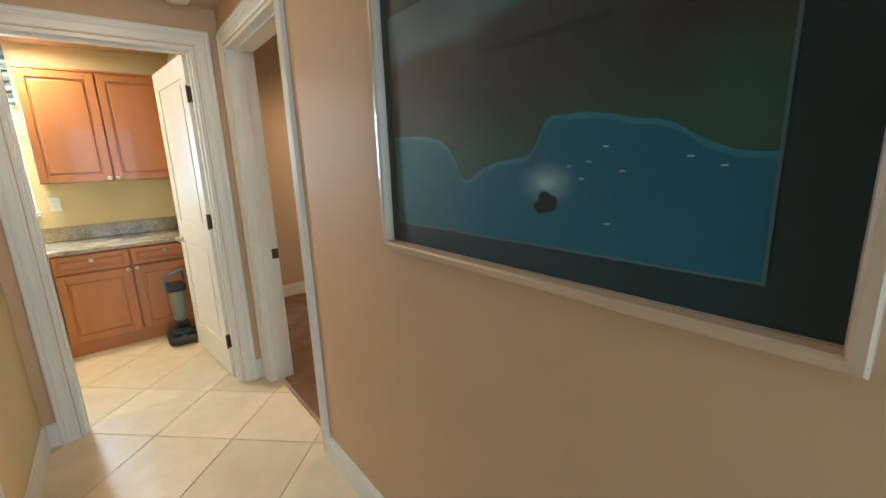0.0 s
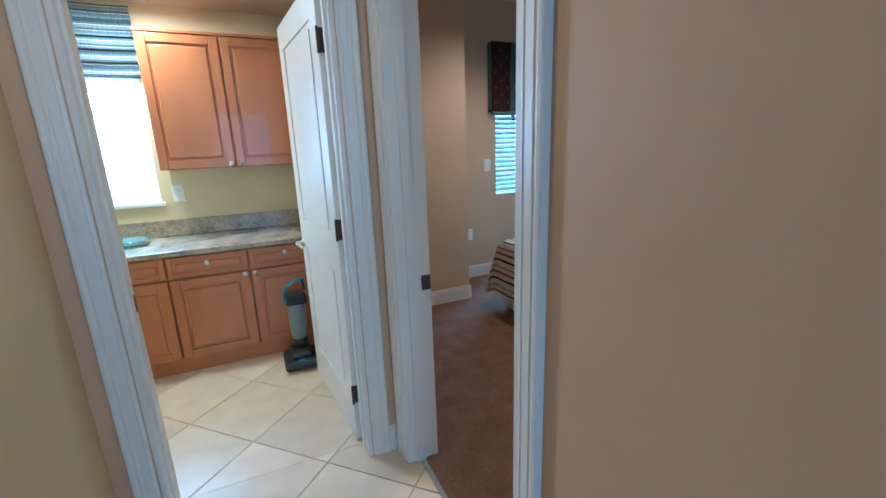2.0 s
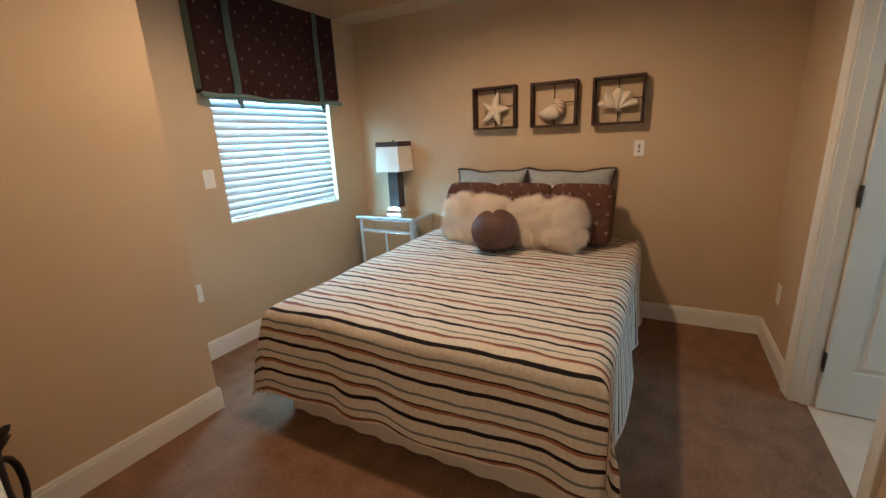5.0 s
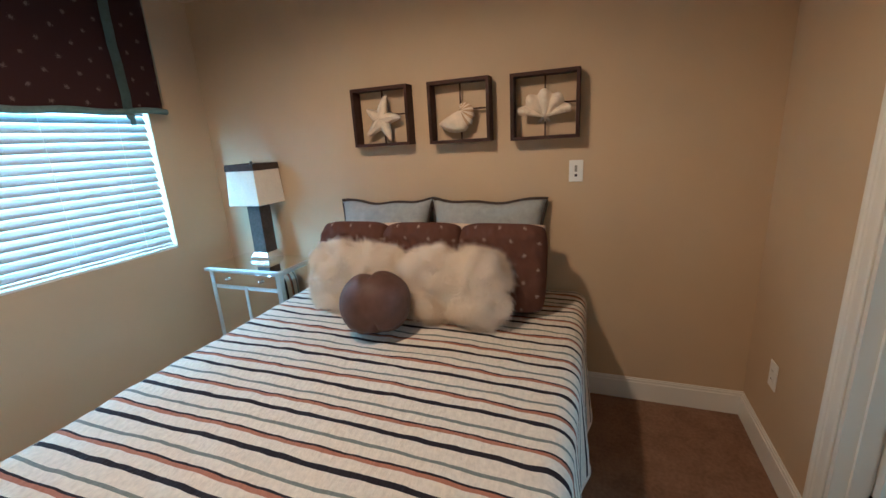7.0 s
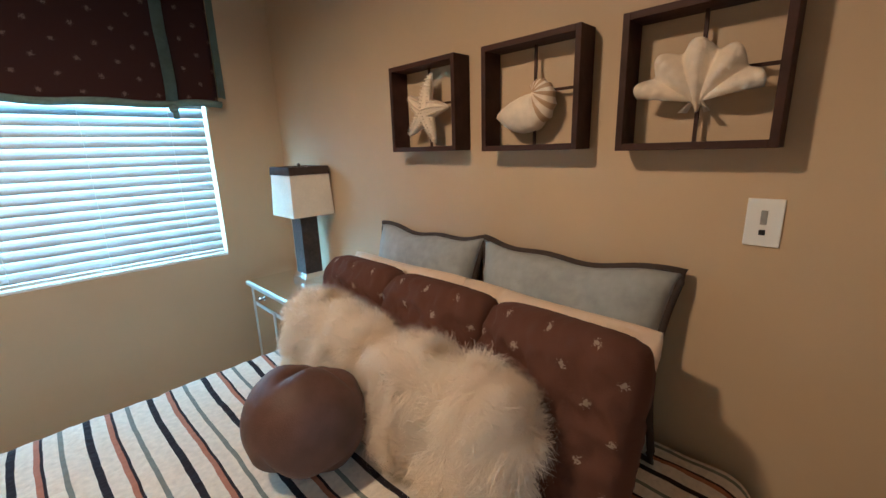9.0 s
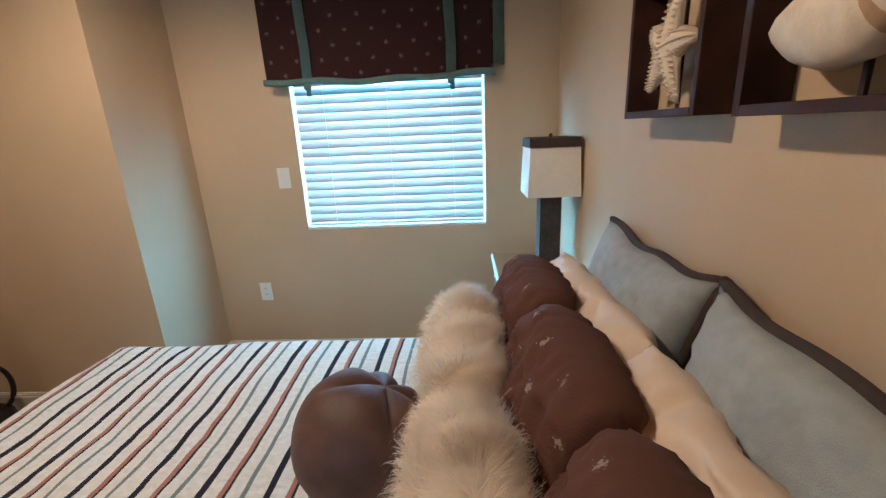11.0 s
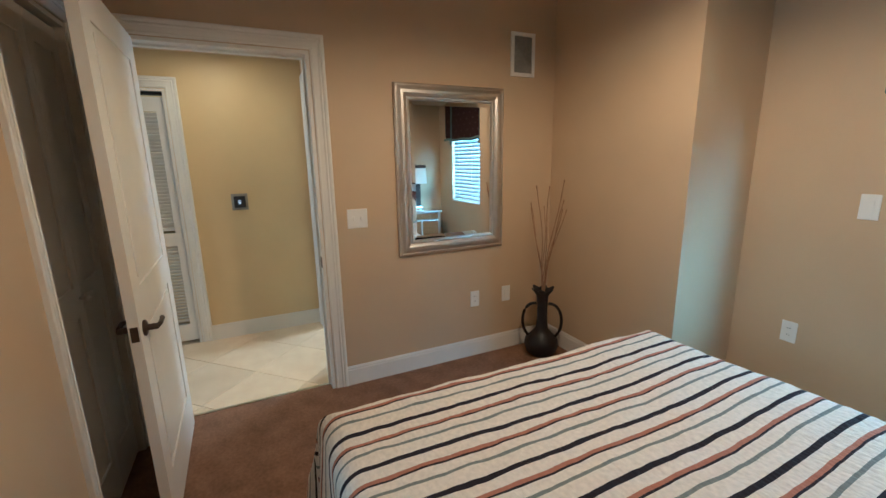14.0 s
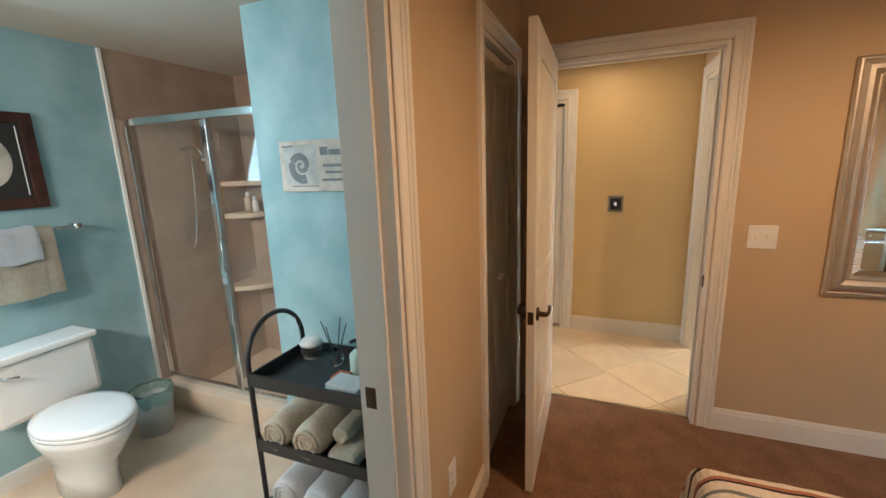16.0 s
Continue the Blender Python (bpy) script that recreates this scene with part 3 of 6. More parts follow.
def lever(parent, x, z, side, material, toward=-1):
    """A lever handle with a round rose on one face of a leaf."""
    bm = bmesh.new()
    y = side * 0.0175
    lathe(bm, [(0.030, 0.0), (0.030, 0.006), (0.024, 0.010), (0.012, 0.012), (0.011, 0.045), (0.0, 0.046)][:5], (0, 0, 0), 20)
    bm.transform(Matrix.Translation((x, y, z)) @ Matrix.Rotation(radians(-90 * side), 4, "X"))
    tube(bm, [(x, y + side * 0.042, z), (x + toward * 0.03, y + side * 0.047, z), (x + toward * 0.08, y + side * 0.047, z + 0.003), (x + toward * 0.115, y + side * 0.040, z - 0.004)], 0.0085, 8)
    return part("door_handle", bm, material, parent, smooth=True)


def hinge(parent, x, y, z):
    bm = bmesh.new()
    box(bm, x - 0.0025, x + 0.0012, -0.0165, 0.0165, z - 0.045, z + 0.045, bevel=0.0008)
    tube(bm, [(x - 0.004, y, z - 0.048), (x - 0.004, y, z + 0.048)], 0.006, 8)
    return part("hinge", bm, BRONZE, parent)


def latch(parent, x, z):
    return part("latch_plate", B(x - 0.0005, x + 0.001, -0.012, 0.012, z - 0.028, z + 0.028), BRONZE, parent)


d1 = panel_door("bedroom_door", 0.80, 2.02, "white two-panel bedroom door standing open, dark lever handles")
lever(d1, 0.735, 0.85, 1, BRONZE)
lever(d1, 0.735, 0.85, -1, BRONZE)
latch(d1, 0.80, 0.85)
for hz in (0.25, 1.80):
    hinge(d1, -0.002, 0.0, hz)
d1.matrix_basis = pose(1.012, 2.032, 0.008, 0, 0, 1.2)

d2 = panel_door("laundry_door", 0.77, 2.02, "white two-panel laundry door swung open, nickel lever")
lever(d2, 0.71, 0.87, 1, NICKEL)
lever(d2, 0.71, 0.87, -1, NICKEL)
for hz in (0.25, 1.05, 1.80):
    hinge(d2, -0.002, 0.019, hz)
d2.matrix_basis = pose(0.698, 3.082, 0.008, 0, 0, 96)

d3 = panel_door("bath_door", 0.82, 2.02, "white two-panel bathroom door swung open, dark hinges")
lever(d3, 0.76, 0.87, -1, BRONZE)
for hz in (0.25, 1.05, 1.80):
    hinge(d3, -0.002, -0.019, hz)
d3.matrix_basis = pose(3.375, 1.74, 0.008, 0, 0, -91)


def strike(x, y, z, axis):
    bm = bmesh.new()
    if axis == "y":
        box(bm, x - 0.020, x + 0.020, y - 0.003, y, z - 0.032, z + 0.032, bevel=0.001)
        box(bm, x - 0.006, x + 0.010, y - 0.0042, y - 0.003, z - 0.014, z + 0.014)
    else:
        box(bm, x, x + 0.003, y - 0.020, y + 0.020, z - 0.032, z + 0.032, bevel=0.001)
        box(bm, x + 0.003, x + 0.0042, y - 0.010, y + 0.006, z - 0.014, z + 0.014)
    return solid("strike_plate", bm, BRONZE, "metal strike plate on a white door lining", "strike plate")


strike(0.982, DOOR_B[1] - 0.018, 0.845, "y")
strike(BATH_D[0] + 0.018, 1.735, 0.87, "x")
strike(DOOR_L[0] + 0.018, 3.065, 0.87, "x")

# closet bifold
clo = thing("closet_door", (1.13, 1.73, 0), "white panelled bifold closet door, closed", "closet door")
for k in range(2):
    x0 = CLO_D[0] + 0.022 + k * 0.294
    bm = B(x0, x0 + 0.290, 1.788, 1.804, 0.012, 2.0)
    for z0, z1 in ((0.012, 0.2), (0.86, 0.98), (1.9, 2.0)):
        box(bm, x0 + 0.06, x0 + 0.23, 1.804, 1.812, z0, z1)
    box(bm, x0, x0 + 0.06, 1.804, 1.812, 0.012, 2.0)
    box(bm, x0 + 0.23, x0 + 0.29, 1.804, 1.812, 0.012, 2.0)
    part("leaf", bm, TRIM, clo)
    bm = bmesh.new()
    lathe(bm, [(0.006, 0), (0.006, 0.012), (0.014, 0.02), (0.014, 0.028), (0.006, 0.032)], (0, 0, 0), 12)
    bm.transform(Matrix.Translation((x0 + (0.262 if k == 0 else 0.028), 1.812, 0.93)) @ Matrix.Rotation(radians(-90), 4, "X"))
    part("knob", bm, TRIM, clo, smooth=True)

# louvered closet door in the hall
lou = thing("louver_door", (-0.25, 1.56, 0), "white louvered bifold closet door, closed", "closet door")
for k in range(2):
    y0 = 1.16 + k * 0.405
    bm = bmesh.new()
    for p0, p1 in ((y0, y0 + 0.05), (y0 + 0.35, y0 + 0.40)):
        box(bm, -0.290, -0.262, p0, p1, 0.02, 1.93)
    for z0, z1 in ((0.02, 0.16), (0.82, 0.92), (1.83, 1.93)):
        box(bm, -0.290, -0.262, y0 + 0.05, y0 + 0.35, z0, z1)
    part("leaf_frame", bm, TRIM, lou)
    slat_bm = bmesh.new()
    for z in [0.18 + 0.026 * i for i in range(25)] + [0.94 + 0.026 * i for i in range(34)]:
        vs = [(-0.288, z), (-0.284, z - 0.003), (-0.264, z + 0.021), (-0.268, z + 0.024)]
        a = [slat_bm.verts.new((x, y0 + 0.05, zz)) for x, zz in vs]
        c = [slat_bm.verts.new((x, y0 + 0.35, zz)) for x, zz in vs]
        for i in range(4):
            slat_bm.faces.new((a[i], a[(i + 1) % 4], c[(i + 1) % 4], c[i]))
    tagged(part("louver_slats", slat_bm, TRIM, lou), kind="stuff")
part("track", B(-0.30, -0.255, 1.145, 1.985, 1.945, 1.965), DARK, lou)

# ---- bedroom window ----
win = thing("window_1", (3.26, 5.2, 0.87), "white window behind closed horizontal blinds", "window")
win["kind"] = "structure"
bm = bmesh.new()
for x0, x1, z0, z1 in ((2.722, 2.762, 0.872, 2.278), (3.758, 3.798, 0.872, 2.278), (2.762, 3.758, 0.872, 0.912), (2.762, 3.758, 2.238, 2.278), (2.762, 3.758, 1.56, 1.60)):
    box(bm, x0, x1, 5.195, 5.235, z0, z1)
part("window_frame", bm, WHITE, win)
part("window_sill", B(2.722, 3.798, 5.102, 5.19, 0.872, 0.884), WHITE, win)
blind = thing("window_blind", (3.26, 5.14, 0.89), "white two-inch horizontal blind, fully lowered and closed", "blind")
part("bottom_rail", B(2.732, 3.788, 5.118, 5.150, 0.890, 0.908, bevel=0.003), WHITE, blind)
part("head_rail", B(2.732, 3.788, 5.105, 5.155, 2.21, 2.265), WHITE, blind)
me = None
for i in range(27):
    z = 0.934 + 0.0485 * i
    if me is None:
        bm = bmesh.new()
        rows = []
        for a in range(5):
            s = a / 4 - 0.5
            yy = 0.0250 * s - 0.0040 * (1 - 4 * s * s)
            rows.append((yy, s * 0.0500))
        f = [[bm.verts.new((x, y, z2)) for y, z2 in rows] for x in (-0.528, 0.528)]
        g = [[bm.verts.new((x, y - 0.0016, z2 + 0.0018)) for y, z2 in rows] for x in (-0.528, 0.528)]
        for k in range(4):
            bm.faces.new((f[0][k], f[1][k], f[1][k + 1], f[0][k + 1]))
            bm.faces.new((g[0][k + 1], g[1][k + 1], g[1][k], g[0][k]))
        bm.faces.new((f[0][0], g[0][0], g[1][0], f[1][0]))
        bm.faces.new((f[0][4], f[1][4], g[1][4], g[0][4]))
        o = part("slat", bm, SLAT, blind, smooth=True)
        for v in o.data.vertices:
            v.co += Vector(blind.location)
        me = o.data
    else:
        o = new("slat", me)
        o.parent = blind
    o.location = Vector((3.26, 5.136, z)) - blind.location
for x in (2.90, 3.26, 3.62):
    part("ladder_cord", B(x - 0.0012, x + 0.0012, 5.114, 5.1155, 0.90, 2.22), WHITE, blind)

# valance
val = thing("window_valance", (3.24, 5.05, 1.70), "brown dotted relaxed window valance with teal ribbon ties", "valance")


def cloth_uv(bm, fn):
    uv = bm.loops.layers.uv.new("UVMap")
    for f in bm.faces:
        for l in f.loops:
            l[uv].uv = fn(l.vert.co)


bm = bmesh.new()
NX, NZ = 48, 20
vx0, vx1, vz0, vz1 = 2.635, 3.845, 1.710, 2.36
grid = []
for i in range(NX + 1):
    u = i / NX
    col = []
    for j in range(NZ + 1):
        v = j / NZ
        sag = 0.014 * math.sin(math.pi * u) ** 2 * (1 - v) + 0.006 * math.sin(u * 19) * (1 - v)
        col.append(bm.verts.new((vx0 + (vx1 - vx0) * u, 5.022 - 0.008 * math.sin(u * 11 + v * 2) * (1 - v), vz0 - sag + (vz1 - vz0 + sag) * v)))
    grid.append(col)
for i in range(NX):
    for j in range(NZ):
        bm.faces.new((grid[i][j], grid[i + 1][j], grid[i + 1][j + 1], grid[i][j + 1]))
for i0, xx in ((0, vx0), (NX, vx1)):
    back = [bm.verts.new((xx, 5.098, v.co.z)) for v in grid[i0]]
    for j in range(NZ):
        bm.faces.new((grid[i0][j], grid[i0][j + 1], back[j + 1], back[j]))
cloth_uv(bm, lambda c: (c.x + c.y, c.z))
part("valance_cloth", bm, BROWN_DOT, val, smooth=True)
part("side_trim", B(vx0 - 0.004, vx0 - 0.002, 5.03, 5.098, 1.735, 2.34), TEAL_CLOTH, val)
bm = bmesh.new()
rows = [[bm.verts.new((vx1 + 0.004 + 0.056 * t + dx, 5.024 + 0.072 * t, z)) for t in (0.0, 0.5, 1.0)] for dx, z in ((0, 1.742), (0, 2.34), (0.003, 2.34), (0.003, 1.742))]
for a, c in zip(rows, rows[1:] + rows[:1]):
    for k in range(2):
        bm.faces.new((a[k], a[k + 1], c[k + 1], c[k]))
bm.faces.new([row[0] for row in rows])
bm.faces.new([row[2] for row in rows][::-1])
part("side_trim", bm, TEAL_CLOTH, val)
bm = bmesh.new()
tube(bm, [(vx0 - 0.012 + (vx1 - vx0 + 0.024) * k / 30, 5.018, 1.703 - 0.014 * math.sin(math.pi * k / 30) ** 2 - 0.006 * math.sin(k / 30 * 19)) for k in range(31)], 0.017, 10)
part("rolled_hem", bm, TEAL_CLOTH, val, "teal rolled hem", smooth=True)
for rx in (2.862, 3.625):
    bm = bmesh.new()
    a = [bm.verts.new((rx - 0.026 + 0.004 * math.sin(k), 5.006 - 0.004 * (k % 2), 1.695 + 0.665 * k / 8)) for k in range(9)]
    c = [bm.verts.new((rx + 0.026 + 0.004 * math.sin(k), 5.006 - 0.004 * (k % 2), 1.695 + 0.665 * k / 8)) for k in range(9)]
    for k in range(8):
        bm.faces.new((a[k], c[k], c[k + 1], a[k + 1]))
    bmesh.ops.solidify(bm, geom=bm.faces[:], thickness=0.003)
    part("ribbon", bm, TEAL_CLOTH, val, "teal ribbon tie")
    bm = bmesh.new()
    bmesh.ops.create_icosphere(bm, subdivisions=2, radius=0.022, matrix=Matrix.Translation((rx, 4.996, 1.670)) @ Matrix.Diagonal((1.0, 0.7, 0.9, 1)))
    box(bm, rx - 0.006, rx + 0.018, 4.990, 4.998, 1.622, 1.665)
    part("knot", bm, TEAL_CLOTH, val, "teal knot", smooth=True)

# ---- bed ----
bed = thing("bed", (3.2, 3.4, 0), "queen bed base and mattress with a white skirt", "bed")
part("mattress", B(2.22, 4.17, 2.635, 4.165, 0.36, 0.595, bevel=0.04), SKIRT, bed)
bm = bmesh.new()
per = [(2.25, 2.64), (4.16, 2.64), (4.16, 4.16), (2.25, 4.16)]
ring0, ring1 = [], []
for (ax, ay), (cx, cy) in zip(per, per[1:] + per[:1]):
    L = math.hypot(cx - ax, cy - ay)
    n = int(L / 0.03)
    ux, uy = (cx - ax) / L, (cy - ay) / L
    for k in range(n):
        s = k / n * L
        off = 0.003 * math.sin(s * 40 + ax)
        ring0.append(bm.verts.new((ax + ux * s + uy * off, ay + uy * s - ux * off, 0.37)))
        ring1.append(bm.verts.new((ax + ux * s + uy * off * 2.2, ay + uy * s - ux * off * 2.2, 0.012)))
for k in range(len(ring0)):
    bm.faces.new((ring0[k], ring0[(k + 1) % len(ring0)], ring1[(k + 1) % len(ring1)], ring1[k]))
part("bed_skirt", bm, SKIRT, bed, "white gathered bed skirt", smooth=True)

# quilt: cells over a flat pattern, folded over the mattress edges
QX0, QX1, QY0, QY1, QZ, QR = 2.19, 4.15, 2.60, 4.20, 0.622, 0.07
DROP = 0.43


def fold(d):
    """Over an edge: how far out and down after d metres of cloth past the start of the bend."""
    if d <= 0:
        return d, 0.0
    arc = QR * math.pi / 2
    if d < arc:
        a = d / QR
        return QR * math.sin(a), QR * (1 - math.cos(a))
    return QR + 0.06 * (d - arc), QR + (d - arc) * 0.992


def quilt_point(s, w):
    """s: along the bed from the foot edge (negative hangs); w: across from the south edge."""
    width = QY1 - QY0
    dfoot = QR - s
    ds, dn = QR - w, w - (width - QR)
    ox, zx = fold(dfoot)
    x = QX0 + QR - ox
    y, zy = QY0 + w, 0.0
    if ds > 0:
        o, zy = fold(ds)
        y = QY0 + QR - o
    elif dn > 0:
        o, zy = fold(dn)
        y = QY1 - QR + o
    hang = max(zx, zy)
    z = QZ - hang - 0.05 * min(zx, zy)
    both = min(zx, zy)
    x -= 0.10 * both * (1 if dfoot > 0 else 0)
    y += (-0.10 if ds > 0 else 0.16) * both
    low = max(0.0, min(1.0, (hang - 0.08) / 0.3))
    if zy > zx:
        y += (-1 if ds > 0 else 1) * 0.018 * low * math.sin(s * 12 + 2 * math.sin(s * 5))
    else:
        x -= 0.018 * low * math.sin(w * 13 + 1.5 * math.sin(w * 6))
    z += 0.006 * noise.noise((s * 7, w * 3, 0)) + 0.006 * noise.noise((s * 16, w * 9, 3)) + 0.003 * noise.noise((s * 34 + w * 8, w * 22, 5)) + 0.010 * noise.noise((s * 1.7, w * 1.7, 7))
    z += 0.030 * max(0.0, min(1.0, (s - 0.5) / 1.3)) * max(0.0, 1 - hang / 0.12) * max(0.0, min(1.0, (w - 0.3) / 0.5))
    if z < 0.10:
        z = 0.10 + 0.1 * (z - 0.10)
    return x, y, z


bm = bmesh.new()
uvl = bm.loops.layers.uv.new("UVMap")
S0, S1, W0, W1 = -DROP, QX1 - QX0, -DROP, (QY1 - QY0) + DROP
ns_, nw_ = 150, 150
vv, st = [], {}
for i in range(ns_ + 1):
    row = []
    for j in range(nw_ + 1):
        s, w = S0 + (S1 - S0) * i / ns_, W0 + (W1 - W0) * j / nw_
        wob = 0.006 * math.sin(w * 4 + s * 2.3) + 0.003 * math.sin(w * 9.5 + 1)
        v = bm.verts.new(quilt_point(s, w))
        st[v] = (s + wob, w)
        row.append(v)
    vv.append(row)
for i in range(ns_):
    for j in range(nw_):
        f = bm.faces.new((vv[i][j], vv[i + 1][j], vv[i + 1][j + 1], vv[i][j + 1]))
        for l in f.loops:
            l[uvl].uv = st[l.vert]
edge = [vv[ns_ - k][0].co.copy() for k in range(ns_)] + [vv[0][k].co.copy() for k in range(nw_)] + [vv[k][nw_].co.copy() for k in range(ns_ + 1)]
quilt = thing("quilt", (3.2, 3.4, QZ), "cream quilt with black, rust and grey-green stripes, spread over the bed", "quilt")
part("quilt_cloth", bm, STRIPES, quilt, smooth=True)
part("bound_hem", tube(bmesh.new(), edge, 0.006, 6), SKIRT, quilt, "cream bound hem", smooth=True)


# ---- pillows ----
def pillow(name, w, h, d, material, m, label, category="pillow", group="", n=22, puff=0.55, seed=0, pipe=None, pinch=0.06, wave=0.0, rnd_c=0.0, crease=1.0, folds=0.0):
    """A stuffed pillow in its own space: w along x, h along z, d thick along y, then placed by m (base at z=0)."""
    root = thing(name, (0, 0, 0), label, category, group)
    bm = bmesh.new()
    uvl = bm.loops.layers.uv.new("UVMap")
    coords = {}
    sides = []
    for sgn in (-1, 1):
        g = []
        for i in range(n + 1):
            row = []
            for j in range(n + 1):
                a, c = 2 * i / n - 1, 2 * j / n - 1
                prof = max(0.0, (1 - a * a) * (1 - c * c)) ** (puff * 0.72)
                pin = 1 - pinch * (1 - c * c) * a * a - 0.0
                pin2 = 1 - pinch * (1 - a * a) * c * c
                x, z = a * w / 2 * pin * (1 - rnd_c * abs(c) ** 5), c * h / 2 * pin2 * (1 - rnd_c * abs(a) ** 5)
                wr = 0.012 * noise.noise((a * 2.3 + seed, c * 2.3, sgn)) + 0.005 * noise.noise((a * 6 + seed, c * 6, sgn * 3)) + 0.006 * (1 - 3 * abs(noise.noise((a * 7 + c * 4 + seed, c * 3, 7))))
                deep = folds * (1 - abs(2 * noise.noise((a * 9 + c * 2.2 + seed, c * 1.6 - a, sgn * 5)))) ** 3 if folds else 0.0
                y = sgn * (d / 2 * prof + (wr * crease - deep) * prof ** 0.6)
                if sgn == 1 and (i in (0, n) or j in (0, n)):
                    v = sides[0][i][j]
                else:
                    v = bm.verts.new((x, y, z + h / 2 + wave * max(0.0, c) * math.sin(a * 7 + seed)))
                coords[v] = (a * w / 2, c * h / 2)
                row.append(v)
            g.append(row)
        sides.append(g)
    for sgn, g in zip((-1, 1), sides):
        for i in range(n):
            for j in range(n):
                q = (g[i][j], g[i + 1][j], g[i + 1][j + 1], g[i][j + 1])
                f = bm.faces.new(q if sgn < 0 else q[::-1])
                for l in f.loops:
                    l[uvl].uv = coords[l.vert]
    edge = [sides[0][i][0].co.copy() for i in range(n)] + [sides[0][n][j].co.copy() for j in range(n)] + [sides[0][n - i][n].co.copy() for i in range(n)] + [sides[0][0][n - j].co.copy() for j in range(n + 1)]
    part("cushion", bm, material, root, smooth=True)
    if pipe:
        bm = bmesh.new()
        tube(bm, [p + Vector((0, 0.009, 0)) for p in edge], 0.013, 8)
        part("piping", bm, pipe, root, "dark brown edge band", smooth=True)
    root.matrix_basis = m
    return root


def facing_west(x, y, z, lean, turn=0):
    """Pose for a pillow that shows its -y side to the west, leaning back by lean degrees."""
    return pose(x, y, z) @ pose(0, 0, 0, 0, 0, -90 + turn) @ pose(0, 0, 0, -lean)


PZ = 0.636
for i, (y, w) in enumerate(((3.752, 0.60), (3.133, 0.64))):
    pillow("grey_pillow", w, 0.50, 0.15, GREY_CLOTH, facing_west(4.045, y, PZ, 13), "grey velvet square pillow with dark piping, propped on the wall", group="grey pillows", seed=i * 3, pipe=PIPING, wave=0.006, pinch=0.11)
for i, y in enumerate((3.74, 3.12)):
    pillow("cream_pillow", 0.66, 0.40, 0.17, CREAM, facing_west(3.915, y, PZ, 16, 2 - 4 * i), "cream satin sleeping pillow", group="cream pillows", seed=10 + i * 3, crease=4.5, rnd_c=0.05, n=56, folds=0.016)
for i, (y, w) in enumerate(((3.797, 0.41), (3.398, 0.43), (2.990, 0.43))):
    pillow("brown_pillow", w, 0.42, 0.20, BROWN_LEAF, facing_west(3.785, y, PZ, 15, (0, 1, -2)[i]), "brown throw pillow with small pale leaf motifs", group="brown pillows", seed=20 + i * 3, puff=0.34, pinch=0.0, rnd_c=0.09, crease=1.7, n=44)


def fur_pillow(y, seed):
    root = thing("fur_pillow", (0, 0, 0), "long-haired cream fur pillow", "pillow", "fur pillows")
    w, h, d = 0.475, 0.315, 0.185
    rnd = random.Random(seed)
    bm = bmesh.new()
    bmesh.ops.create_uvsphere(bm, u_segments=28, v_segments=18, radius=1)

    def shape(v):
        sx = math.copysign(abs(v.x) ** 0.55, v.x)
        sz = math.copysign(abs(v.z) ** 0.55, v.z)
        c0 = Vector((sx * w / 2, v.y * d / 2, sz * h / 2 + h / 2))
        return c0 + v * (0.016 * noise.noise(c0 * 9 + Vector((seed, 0, 0))) + 0.010 * noise.noise(c0 * 22))
    for v in bm.verts:
        v.co = shape(v.co)
    part("cushion", bm, FUR, root, smooth=True)
    verts, faces = [], []
    for _ in range(56000):
        q = Vector((rnd.gauss(0, 1), rnd.gauss(0, 1), rnd.gauss(0, 1))).normalized()
        p = shape(q)
        nrm = Vector((q.x / w, q.y / d, q.z / h)).normalized()
        clump = Vector((noise.noise(p * 13 + Vector((seed, 0, 0))), noise.noise(p * 13 + Vector((0, seed, 5))), noise.noise(p * 13 + Vector((9, 0, seed)))))
        lie = clump * 1.9 + Vector((0.7 * (rnd.random() - 0.5), 0.7 * (rnd.random() - 0.5), -0.25 + 0.7 * (rnd.random() - 0.5)))
        lie -= nrm * lie.dot(nrm)
        lie = lie.normalized() if lie.length > 1e-4 else Vector((0, 0, -1))
        L = 0.034 + 0.036 * rnd.random() ** 2
        side = nrm.cross(lie).normalized()
        wd = 0.0005 + 0.0004 * rnd.random()
        lift = 0.30 + 0.55 * rnd.random()
        mid = p + nrm * L * lift * 0.75 + lie * L * 0.42
        tip = p + nrm * L * lift * 0.85 + lie * L * 0.95 + Vector((0, 0, -0.004))
        k = len(verts)
        verts += [p - side * wd, p + side * wd, mid - side * wd * 0.9, mid + side * wd * 0.9, tip]
        faces += [(k, k + 1, k + 3, k + 2), (k + 2, k + 3, k + 4)]
    me = bpy.data.meshes.new("fur")
    me.from_pydata([tuple(v) for v in verts], [], faces)
    me.materials.append(FUR)
    o = new("fur", me)
    o.parent = root
    tagged(o, "long cream fur", kind="stuff")
    root.matrix_basis = facing_west(3.615, y, 0.645, 14)
    return root


fur_pillow(3.675, 3)
fur_pillow(3.172, 8)

